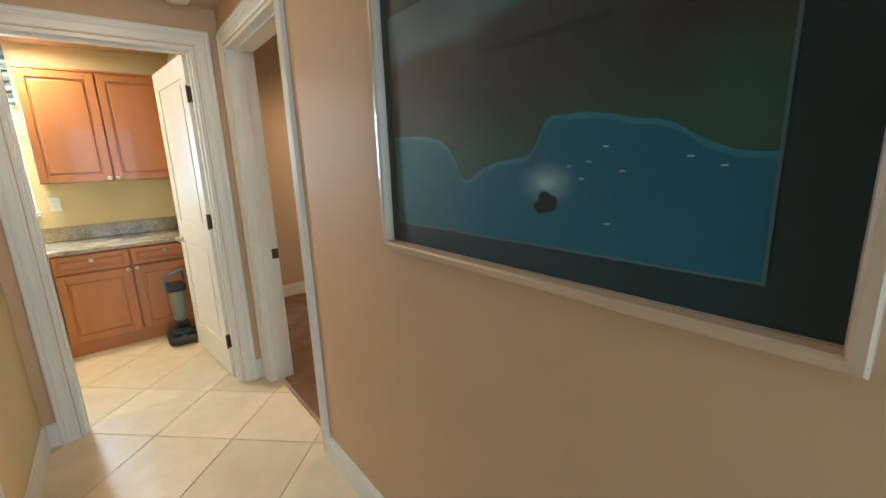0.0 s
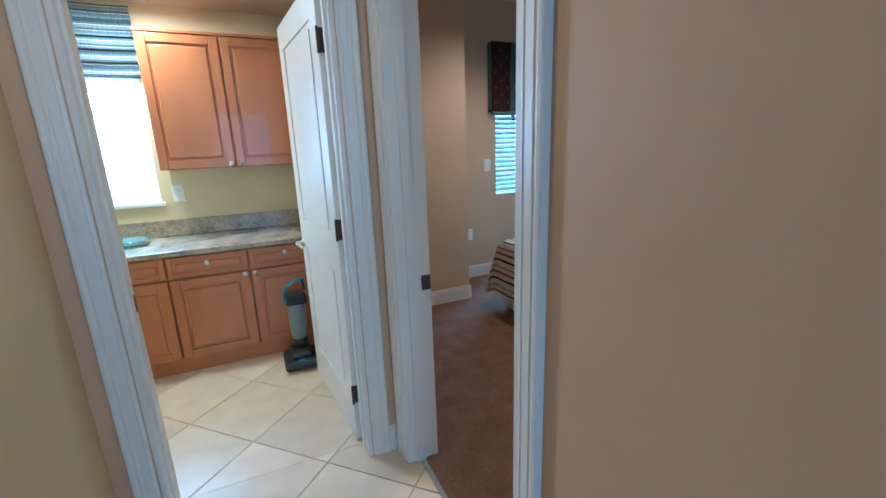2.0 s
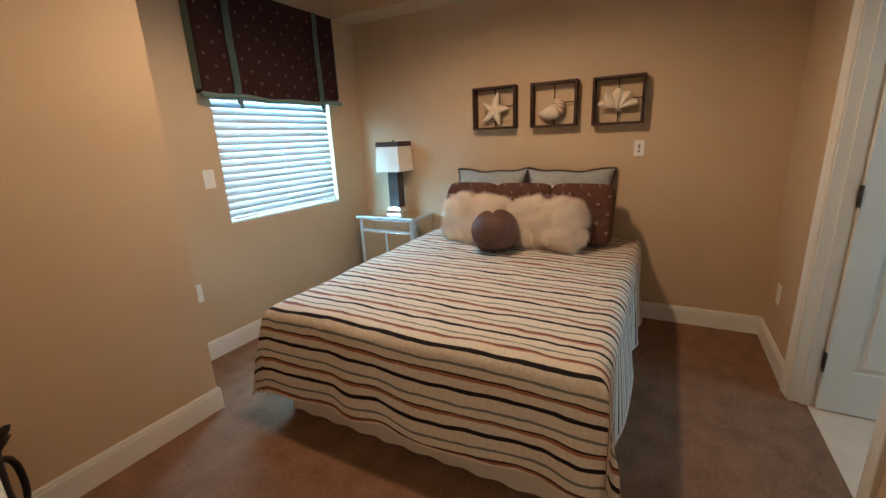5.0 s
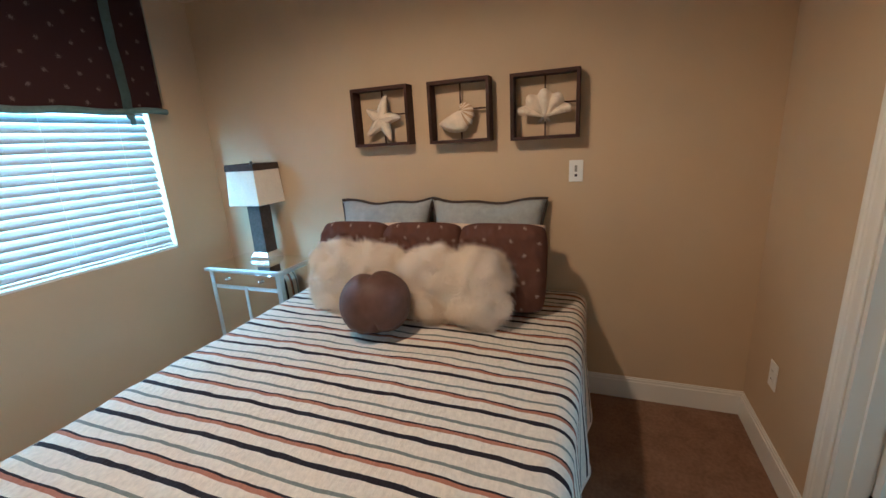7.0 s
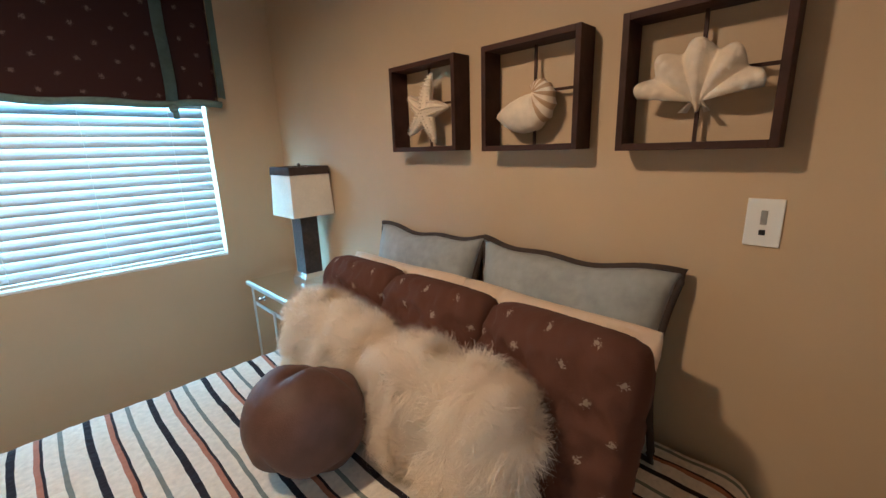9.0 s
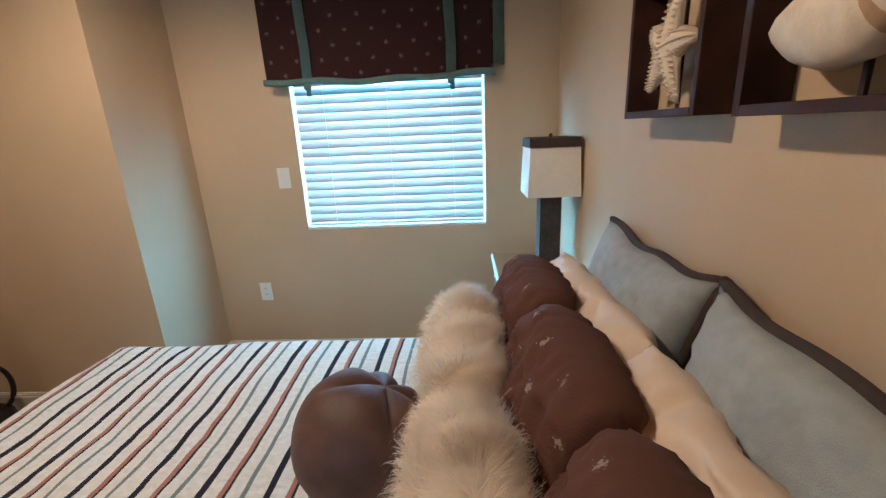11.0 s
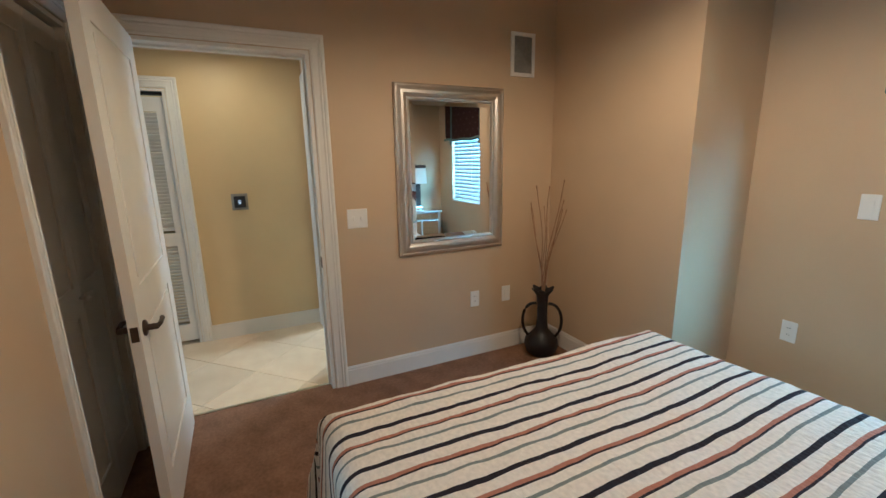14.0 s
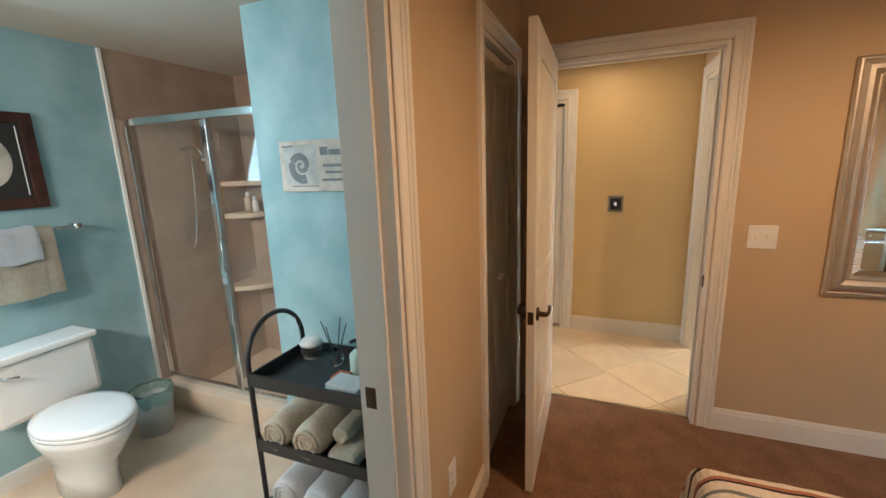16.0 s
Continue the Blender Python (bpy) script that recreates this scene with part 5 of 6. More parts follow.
def node_mix(f, c0, c1):
    n = nt.nodes.new("ShaderNodeMix")
    n.data_type = "RGBA"
    nt.links.new(f, n.inputs[0])
    for k, c in ((6, c0), (7, c1)):
        if isinstance(c, tuple):
            n.inputs[k].default_value = (*c, 1)
        else:
            nt.links.new(c, n.inputs[k])
    return n.outputs[2]


shore = nt.nodes.new("ShaderNodeFloatCurve")
cv = shore.mapping.curves[0]
pts = [(0.0, 0.435), (0.19, 0.420), (0.25, 0.395), (0.295, 0.315), (0.335, 0.225), (0.385, 0.265), (0.47, 0.300), (0.545, 0.320), (0.572, 0.375), (0.60, 0.440), (0.66, 0.452), (0.75, 0.437), (0.845, 0.400), (0.91, 0.345), (1.0, 0.313)]
cv.points[0].location, cv.points[1].location = pts[0], pts[-1]
for p in pts[1:-1]:
    cv.points.new(*p)
shore.mapping.update()
nt.links.new(sp.outputs[0], shore.inputs[1])
land_d = node_math("SUBTRACT", node_math("ADD", sp.outputs[1], node_math("MULTIPLY", node_noise(12), 0.05)), node_math("ADD", shore.outputs[0], 0.027))
land = node_math("GREATER_THAN", land_d, 0.0)
surf = node_math("GREATER_THAN", land_d, -0.018)
sea_c = node_mix(node_noise(3.0), (0.002, 0.055, 0.095), (0.003, 0.125, 0.20))
sea_c = node_mix(sp.outputs[0], node_mix(node_noise(5.0), (0.005, 0.075, 0.10), (0.012, 0.13, 0.16)), sea_c)
sea_c = node_mix(node_math("MULTIPLY", surf, 0.3), sea_c, (0.10, 0.26, 0.27))
hill = node_mix(node_noise(7.0, 8.0), (0.010, 0.008, 0.005), (0.066, 0.030, 0.013))
ridge = nt.nodes.new("ShaderNodeTexWave")
ridge.bands_direction = "DIAGONAL"
ridge.inputs["Scale"].default_value, ridge.inputs["Distortion"].default_value, ridge.inputs["Detail"].default_value = 1.6, 9.0, 5.0
nt.links.new(tc.outputs[0], ridge.inputs[0])
hill = node_mix(node_math("MULTIPLY", ridge.outputs["Fac"], 0.35), hill, (0.012, 0.020, 0.011))
low = node_math("SUBTRACT", node_math("ADD", node_math("MULTIPLY", node_noise(5.0, 6.0), 0.35), node_math("MULTIPLY", sp.outputs[0], 0.22)), sp.outputs[1])
green_f = node_math("MINIMUM", node_math("MAXIMUM", node_math("MULTIPLY_ADD", low, 5.0, 1.4), 0.0), 1.0)
hill = node_mix(green_f, hill, node_mix(node_noise(9.0, 8.0), (0.010, 0.032, 0.017), (0.036, 0.095, 0.048)))
foam = nt.nodes.new("ShaderNodeVectorMath")
foam.operation, foam.inputs[1].default_value = "DISTANCE", (0.597, 0.225, 0)
nt.links.new(tc.outputs[0], foam.inputs[0])
foam_f = node_math("MULTIPLY", node_math("MAXIMUM", node_math("MULTIPLY_ADD", foam.outputs["Value"], -11.0, 0.9), 0.0), node_noise(14.0))
sea_c = node_mix(foam_f, sea_c, (0.55, 0.60, 0.58))
pic_c = node_mix(land, sea_c, hill)
cloud_d = node_math("ADD", node_math("SUBTRACT", sp.outputs[1], node_math("MULTIPLY", sp.outputs[0], 0.09)), node_math("MULTIPLY", node_noise(5.0, 6.0), 0.16))
cloud = node_math("MINIMUM", node_math("MAXIMUM", node_math("MULTIPLY_ADD", cloud_d, 14.0, -11.6), 0.0), 1.0)
pic_c = node_mix(cloud, pic_c, node_mix(node_noise(4.0, 5.0), (0.030, 0.055, 0.062), (0.12, 0.18, 0.19)))
nt.links.new(pic_c, b.inputs["Base Color"])
bm = bmesh.new()
ia, ib, iz0, iz1 = 0.330, 1.157, 1.226, 1.738
box(bm, HX1 - 0.0098, HX1 - 0.0082, ia, ib, iz0, iz1)
cloth_uv(bm, lambda c: ((ib - c.y) / (ib - ia), (c.z - iz0) / (iz1 - iz0)))
part("print", bm, SEA, pic, "printed view of a cape and a blue sea")
bm = bmesh.new()
for y0, y1, z0, z1 in ((ia - 0.004, ib + 0.004, iz0 - 0.004, iz0), (ia - 0.004, ib + 0.004, iz1, iz1 + 0.004), (ia - 0.004, ia, iz0, iz1), (ib, ib + 0.004, iz0, iz1)):
    box(bm, HX1 - 0.0094, HX1 - 0.0082, y0, y1, z0, z1)
part("mat_bevel", bm, BEVEL_LINE, pic, "thin mat bevel line")
# small boats and a rock in the print
for u, v in ((0.70, 0.30), (0.735, 0.345), (0.685, 0.245), (0.745, 0.105), (0.885, 0.31), (0.935, 0.285), (0.655, 0.285), (0.77, 0.27)):
    y, z = ib - u * (ib - ia), iz0 + v * (iz1 - iz0)
    part("printed_boat", B(HX1 - 0.0103, HX1 - 0.0099, y - 0.0045, y + 0.0045, z - 0.0012, z + 0.0012), CANVAS, pic)
bm = bmesh.new()
lathe(bm, [(0.019, 0), (0.016, 0.0004)], (0, 0, 0), 31, 1.3)
for v in bm.verts:
    v.co.xy *= 1 + 0.5 * noise.noise((v.co.x * 38 + 3, v.co.y * 38, 2)) + 0.12 * noise.noise((v.co.x * 160, v.co.y * 160, 5))
bm.transform(Matrix.Translation((HX1 - 0.0100, ib - 0.597 * (ib - ia), iz0 + 0.155 * (iz1 - iz0))) @ Matrix.Rotation(radians(-90), 4, "Y"))
part("printed_rock", bm, DARK, pic, "dark printed rock")
pane = part("glass", B(HX1 - 0.0150, HX1 - 0.0130, PY0 + 0.024, PY1 - 0.024, PZ0 + 0.024, PZ1 - 0.024), PANE, pic, "clear picture glass")
pane.visible_shadow = False

# ---- laundry ----
win2 = thing("window_2", (-0.47, 4.9, 1.09), "white single-hung laundry window over the counter", "window")
win2["kind"] = "structure"
bm = bmesh.new()
for x0, x1, z0, z1, y in ((-0.708, -0.668, 1.092, 2.178, 4.90), (-0.277, -0.237, 1.092, 2.178, 4.90), (-0.668, -0.277, 1.092, 1.135, 4.90), (-0.668, -0.277, 2.14, 2.178, 4.90), (-0.668, -0.277, 1.655, 1.705, 4.895)):
    box(bm, x0, x1, y, y + 0.04, z0, z1)
part("window_frame", bm, WHITE, win2)
part("window_sill", B(-0.73, -0.215, LYN - 0.03, 4.90, 1.052, 1.080, bevel=0.004), TRIM, win2)
g = part("pane", B(-0.668, -0.277, 4.915, 4.919, 1.135, 2.14), GLASS, win2)
g.visible_shadow = False

rom = thing("roman_shade", (-0.45, LYN, 1.91), "blue and grey striped roman shade, half raised", "window shade")
bm = bmesh.new()
folds = [(LYN - 0.004, 2.335), (LYN - 0.028, 2.335), (LYN - 0.030, 2.22)]
z = 2.22
for k in range(4):
    folds += [(LYN - 0.045, z - 0.035), (LYN - 0.058, z - 0.075), (LYN - 0.040, z - 0.080)]
    z -= 0.076
folds += [(LYN - 0.035, 1.905), (LYN - 0.015, 1.900)]
L, acc = [], 0.0
for i, p in enumerate(folds):
    if i:
        acc += math.hypot(p[0] - folds[i - 1][0], p[1] - folds[i - 1][1])
    L.append(acc)
rows = [[bm.verts.new((x, y, zz + 0.003 * math.sin(x * 20))) for x in (-0.725, -0.60, -0.47, -0.34, -0.205)] for y, zz in folds]
uvl = bm.loops.layers.uv.new("UVMap")
for i in range(len(folds) - 1):
    for k in range(4):
        f = bm.faces.new((rows[i][k], rows[i][k + 1], rows[i + 1][k + 1], rows[i + 1][k]))
        for l, ln in zip(f.loops, (L[i], L[i], L[i + 1], L[i + 1])):
            l[uvl].uv = (l.vert.co.x, ln)
part("shade_cloth", bm, ROMAN, rom)
part("head_board", B(-0.722, -0.208, LYN - 0.027, LYN - 0.001, 2.30, 2.333), TRIM, rom)


def cab_front(name, parent, x0, x1, y, z0, z1, st=0.055):
    """A raised-panel front facing south with its face at y: slab, two stiles, two rails and a raised panel."""
    d = part(name, B(x0, x1, y, y + 0.018, z0, z1, bevel=0.003), MAPLE, parent)
    for a in ((x0 + 0.004, x0 + st), (x1 - st, x1 - 0.004)):
        part("stile", B(*a, y - 0.010, y + 0.001, z0 + 0.004, z1 - 0.004, bevel=0.003), MAPLE, d)
    for a in ((z0 + 0.004, z0 + st), (z1 - st, z1 - 0.004)):
        part("rail", B(x0 + st, x1 - st, y - 0.010, y + 0.001, *a, bevel=0.003), MAPLE, d)
    if z1 - z0 > 2.5 * st:
        part("raised_panel", B(x0 + st + 0.014, x1 - st - 0.014, y - 0.009, y + 0.008, z0 + st + 0.014, z1 - st - 0.014, bevel=0.0075), MAPLE, d)
    return d


def knob(parent, x, y, z):
    bm = bmesh.new()
    lathe(bm, [(0.007, 0), (0.006, 0.010), (0.016, 0.018), (0.017, 0.025), (0.010, 0.030)], (0, 0, 0), 14)
    bm.transform(Matrix.Translation((x, y, z)) @ Matrix.Rotation(radians(90), 4, "X"))
    return part("knob", bm, NICKEL, parent, "nickel knob", smooth=True)


XS = [-1.08, -0.63, -0.18, 0.283, 0.745]
CT = 0.83
for k in range(4):
    x0, x1 = XS[k], XS[k + 1]
    c = thing("base_cabinet", ((x0 + x1) / 2, 4.5, 0), "maple base cabinet with one drawer over a raised-panel door", "cabinet", "laundry base cabinets")
    bm = B(x0, x1, 4.242, LYN - 0.003, 0.10, CT - 0.036)
    box(bm, x0, x1, 4.256, LYN - 0.003, 0.0, 0.10)
    part("body", bm, MAPLE, c)
    d = cab_front("drawer_front", c, x0 + 0.004, x1 - 0.004, 4.222, 0.652, CT - 0.042, 0.03)
    knob(d, (x0 + x1) / 2 - 0.004, 4.218, 0.738)
    d = cab_front("door", c, x0 + 0.004, x1 - 0.004, 4.222, 0.115, 0.642)
    knob(d, x1 - 0.03 if k % 2 == 0 else x0 + 0.03, 4.213, 0.628)
for k in range(2):
    x0, x1 = (-0.16, 0.291, 0.742)[k], (-0.16, 0.291, 0.742)[k + 1]
    c = thing("wall_cabinet", ((x0 + x1) / 2, 4.66, 1.305), "maple wall cabinet with a raised-panel door", "cabinet", "laundry wall cabinets")
    part("body", B(x0, x1, 4.521, LYN - 0.003, 1.305, 2.128), MAPLE, c)
    d = cab_front("door", c, x0 + 0.003, x1 - 0.003, 4.502, 1.308, 2.125)
    knob(d, x1 - 0.028 if k == 0 else x0 + 0.028, 4.493, 1.332)
    part("crown", B(x0, x1, 4.495, 4.522, 2.1285, 2.145, bevel=0.003), MAPLE, c)
ctop = thing("countertop", (0, 4.5, CT - 0.036), "speckled tan granite countertop with a low backsplash", "countertop")
part("slab", B(-1.29, 0.83, 4.20, LYN - 0.003, CT - 0.035, CT, bevel=0.006), GRANITE, ctop)
part("backsplash", B(-1.29, 0.83, LYN - 0.024, LYN - 0.002, CT + 0.0005, CT + 0.115, bevel=0.003), GRANITE, ctop)

dish = thing("glass_dish", (-0.50, 4.58, CT), "pale green glass platter on the counter", "dish")
bm = bmesh.new()
rows = []
for r, h in ((0.05, 0.002), (0.10, 0.006), (0.15, 0.020), (0.185, 0.034), (0.18, 0.038), (0.14, 0.024), (0.09, 0.011), (0.04, 0.007)):
    rows.append([bm.verts.new((-0.50 + 1.05 * math.copysign(abs(math.cos(a)) ** 0.6, math.cos(a)) * r, 4.58 + 0.72 * math.copysign(abs(math.sin(a)) ** 0.6, math.sin(a)) * r, CT + h)) for a in [2 * math.pi * k / 32 for k in range(32)]])
for a, c in zip(rows, rows[1:]):
    for k in range(32):
        bm.faces.new((a[k], a[(k + 1) % 32], c[(k + 1) % 32], c[k]))
bm.faces.new(rows[0][::-1])
bm.faces.new(rows[-1])
part("platter", bm, GREEN_GLASS, dish, smooth=True)

lit = thing("laundry_light", (-0.26, 4.33, LZ), "white rectangular ceiling light, switched on", "ceiling light")
part("housing", B(-0.48, -0.04, 4.21, 4.45, LZ - 0.018, LZ, bevel=0.004), WHITE, lit)
part("diffuser", B(-0.465, -0.055, 4.225, 4.435, LZ - 0.034, LZ - 0.0185, bevel=0.006), TUBE, lit, "glowing diffuser")

vac = thing("vacuum_cleaner", (0.50, 3.99, 0), "black upright vacuum cleaner with blue and grey parts", "vacuum cleaner")
bm = B(0.41, 0.63, 3.88, 4.13, 0.018, 0.075, bevel=0.022)
box(bm, 0.455, 0.585, 3.93, 4.12, 0.070, 0.110, 0.018)
part("floor_head", bm, BLACK, vac)
part("head_stripe", B(0.500, 0.540, 3.90, 3.925, 0.074, 0.080, bevel=0.002), VAC_TEAL, vac, "blue head stripe")
bm = bmesh.new()
lathe(bm, [(0.045, 0.10), (0.050, 0.145), (0.046, 0.17)], (0.53, 4.07, 0), 18)
part("pivot", bm, BLACK, vac, smooth=True)
bm = bmesh.new()
lathe(bm, [(0.044, 0.17), (0.052, 0.20), (0.058, 0.40), (0.056, 0.42)], (0.53, 4.07, 0), 20)
part("dust_bin", bm, VAC_GREY, vac, "grey translucent dust bin", smooth=True)
part("motor_cover", B(0.462, 0.598, 4.00, 4.13, 0.42, 0.485, bevel=0.018), BLACK, vac)
bm = bmesh.new()
tube(bm, [(0.466, 4.00, 0.45), (0.458, 3.995, 0.505), (0.466, 4.00, 0.545), (0.52, 4.02, 0.572), (0.585, 4.05, 0.582), (0.597, 4.08, 0.50)], 0.009, 8)
part("carry_handle", bm, VAC_TEAL, vac, "blue carry handle", smooth=True)
for s in (0.415, 0.61):
    bm = bmesh.new()
    lathe(bm, [(0.03, 0), (0.03, 0.018)], (0, 0, 0), 14)
    bm.transform(Matrix.Translation((s, 4.10, 0.030)) @ Matrix.Rotation(radians(90), 4, "Y"))
    part("wheel", bm, BLACK, vac)

# ---- bathroom ----
shw = thing("shower_enclosure", (1.80, 0.2, 0.17), "framed glass shower enclosure with a chrome post", "shower")
SX = 1.795
for nm, a in (("bottom_rail", (-0.352, 0.797, 0.171, 0.205)), ("top_rail", (-0.352, 0.797, 1.79, 1.83)), ("side_post", (-0.352, -0.325, 0.205, 1.79)), ("side_post", (0.77, 0.797, 0.205, 1.79))):
    part(nm, B(SX - 0.016, SX + 0.016, a[0], a[1], a[2], a[3], bevel=0.003), CHROME, shw)
part("middle_post", B(SX - 0.004, SX + 0.034, 0.30, 0.345, 0.206, 1.789, bevel=0.006), CHROME, shw)
for y0, y1, dx in ((-0.324, 0.30, -0.004), (0.345, 0.769, -0.004)):
    g = part("glass_panel", B(SX + dx, SX + dx + 0.005, y0, y1, 0.206, 1.789), GLASS, shw, "clear shower glass")
    g.visible_shadow = False
part("pull_handle", tube(bmesh.new(), [(SX + 0.04, 0.36, 0.95), (SX + 0.055, 0.36, 0.97), (SX + 0.055, 0.36, 1.13), (SX + 0.04, 0.36, 1.15)], 0.006, 8), CHROME, shw, smooth=True)
shs = thing("hand_shower", (1.46, -0.34, 1.62), "chrome hand shower with a hanging hose", "shower head")
bm = bmesh.new()
tube(bm, [(1.46, -0.354, 1.66), (1.46, -0.28, 1.68), (1.46, -0.20, 1.66), (1.46, -0.15, 1.61)], 0.010, 8)
lathe(bm, [(0.012, 0.03), (0.045, 0.0), (0.045, -0.012)], (1.46, -0.14, 1.595), 18)
part("head", bm, CHROME, shs, smooth=True)
part("hose", tube(bmesh.new(), [(1.46, -0.27, 1.66), (1.44, -0.30, 1.50), (1.45, -0.31, 1.25), (1.48, -0.32, 1.05), (1.50, -0.33, 0.98), (1.53, -0.335, 1.05), (1.54, -0.35, 1.12)], 0.006, 8), CHROME, shs, smooth=True)
for z, lab in ((1.40, "tiled corner shelf"), (1.16, "tiled corner shelf"), (0.62, "tiled corner seat")):
    bm = bmesh.new()
    n = 12
    R = 0.24 if z > 0.8 else 0.34
    top = [bm.verts.new((0.952, -0.355, z + 0.035))] + [bm.verts.new((0.952 + R * math.cos(math.pi / 2 * k / n), -0.355 + R * math.sin(math.pi / 2 * k / n), z + 0.035)) for k in range(n + 1)]
    bot = [bm.verts.new((v.co.x, v.co.y, z)) for v in top]
    bm.faces.new(top)
    bm.faces.new(bot[::-1])
    for k in range(len(top)):
        bm.faces.new((top[k], bot[k], bot[(k + 1) % len(top)], top[(k + 1) % len(top)]))
    solid("shower_shelf", bm, BATH_TILE, "beige " + lab + " in the shower", "shelf")
for i, (y, z, r, h) in enumerate(((-0.28, 1.195, 0.028, 0.15), (-0.21, 1.195, 0.022, 0.12))):
    bt = thing("shampoo_bottle", (1.03, y, z), "pale plastic shampoo bottle on the shower shelf", "bottle", "shower bottles")
    part("body", lathe(bmesh.new(), [(r, 0), (r, h * 0.7), (r * 0.5, h * 0.8)], (1.03, y, z), 14), (TOWEL_TAN, WHITE)[i], bt, smooth=True)
    part("cap", lathe(bmesh.new(), [(r * 0.5, h * 0.8), (r * 0.5, h)], (1.03, y, z), 12), WHITE, bt)

# toilet: tank on the south wall, bowl towards the north
TX = 2.475
toi = thing("toilet", (TX, 0.0, 0), "white two-piece toilet with the lid closed", "toilet")
part("tank", B(TX - 0.215, TX + 0.215, -0.345, -0.165, 0.385, 0.685, bevel=0.028), PORCELAIN, toi, smooth=False)
part("tank_lid", B(TX - 0.228, TX + 0.228, -0.352, -0.150, 0.686, 0.722, bevel=0.012), PORCELAIN, toi)
bm = bmesh.new()
tube(bm, [(TX + 0.16, -0.165, 0.63), (TX + 0.16, -0.145, 0.63), (TX + 0.11, -0.140, 0.622)], 0.007, 8)
part("flush_handle", bm, CHROME, toi, "chrome flush handle", smooth=True)


def oval(cx, cy, rx, ry, z, n=36):
    pts = []
    for k in range(n):
        a = 2 * math.pi * k / n
        y = math.sin(a)
        pts.append((cx + rx * math.cos(a) * (1 - 0.10 * max(0, y)), cy + ry * y, z))
    return pts


def loft(rows):
    bm = bmesh.new()
    vs = [[bm.verts.new(p) for p in r] for r in rows]
    n = len(vs[0])
    for a, c in zip(vs, vs[1:]):
        for k in range(n):
            bm.faces.new((a[k], a[(k + 1) % n], c[(k + 1) % n], c[k]))
    bm.faces.new(vs[0][::-1])
    bm.faces.new(vs[-1])
    return bm


part("bowl", loft([oval(TX, -0.02, 0.105, 0.20, 0.0), oval(TX, -0.02, 0.100, 0.19, 0.10), oval(TX, 0.0, 0.105, 0.20, 0.18), oval(TX, 0.04, 0.150, 0.23, 0.27), oval(TX, 0.065, 0.180, 0.25, 0.34), oval(TX, 0.07, 0.184, 0.255, 0.378)]), PORCELAIN, toi, smooth=True)
part("seat", loft([oval(TX, 0.075, 0.184, 0.252, 0.379), oval(TX, 0.075, 0.188, 0.256, 0.388), oval(TX, 0.075, 0.186, 0.254, 0.397)]), PORCELAIN, toi, smooth=True)
part("lid", loft([oval(TX, 0.073, 0.184, 0.250, 0.399), oval(TX, 0.073, 0.187, 0.254, 0.408), oval(TX, 0.073, 0.180, 0.247, 0.419), oval(TX, 0.073, 0.150, 0.215, 0.424)]), PORCELAIN, toi, smooth=True)

binn = thing("waste_bin", (2.06, -0.13, 0), "small grey waste bin with a plastic liner", "waste bin")
part("bin_body", lathe(bmesh.new(), [(0.085, 0), (0.108, 0.26), (0.104, 0.26), (0.082, 0.012)], (2.06, -0.13, 0), 26), BIN_GREY, binn, smooth=True)
bm = bmesh.new()
rows = [[bm.verts.new((2.06 + (r + 0.004 * math.sin(a * 11)) * math.cos(a), -0.13 + (r + 0.004 * math.sin(a * 11)) * math.sin(a), z + 0.006 * math.sin(a * 7))) for a in [2 * math.pi * k / 48 for k in range(48)]] for r, z in ((0.104, 0.19), (0.114, 0.27), (0.105, 0.278), (0.095, 0.22))]
for a, c in zip(rows, rows[1:]):
    for k in range(48):
        bm.faces.new((a[k], a[(k + 1) % 48], c[(k + 1) % 48], c[k]))
part("liner", bm, GREEN_GLASS, binn, "thin plastic liner", smooth=True)

bar = thing("towel_bar", (2.45, -0.36, 1.25), "chrome towel bar on the teal wall", "towel bar")
part("rod", tube(bmesh.new(), [(2.16, -0.30, 1.255), (2.78, -0.30, 1.255)], 0.009, 10), CHROME, bar, smooth=True)
for x in (2.16, 2.78):
    bm = bmesh.new()
    tube(bm, [(x, -0.358, 1.255), (x, -0.345, 1.255), (x, -0.29, 1.255)], 0.016, 12)
    part("bracket", bm, CHROME, bar, smooth=True)


def hung_towel(name, x0, x1, z_lo, m, label, out):
    bm = bmesh.new()
    prof = [(-0.312 - out, z_lo + 0.12), (-0.312 - out, 1.25), (-0.300, 1.268 + out), (-0.286 + out, 1.25), (-0.284 + out, z_lo)]
    rows = [[bm.verts.new((x0 + (x1 - x0) * k / 10, y + 0.004 * math.sin(k * 1.7 + z * 3), z + 0.004 * math.sin(k))) for k in range(11)] for y, z in prof]
    for a, c in zip(rows, rows[1:]):
        for k in range(10):
            bm.faces.new((a[k], a[k + 1], c[k + 1], c[k]))
    bmesh.ops.solidify(bm, geom=bm.faces[:], thickness=0.006)
    return solid(name, bm, m, label, "towel", smooth=True)


hung_towel("bath_towel", 2.275, 2.62, 0.93, TOWEL_TAN, "folded tan bath towel over the bar", 0.006)
hung_towel("hand_towel", 2.34, 2.55, 1.11, TOWEL_WHITE, "folded white hand towel over the tan one", 0.016)
art = thing("bath_picture", (2.42, -0.36, 1.6), "dark framed picture with a pale oval", "picture")
bm = bmesh.new()
for x0, x1, z0, z1 in ((2.235, 2.285, 1.365, 1.825), (2.595, 2.645, 1.365, 1.825), (2.285, 2.595, 1.365, 1.415), (2.285, 2.595, 1.775, 1.825)):
    box(bm, x0, x1, -0.359, -0.335, z0, z1, 0.003)
part("frame", bm, DARKWOOD, art)
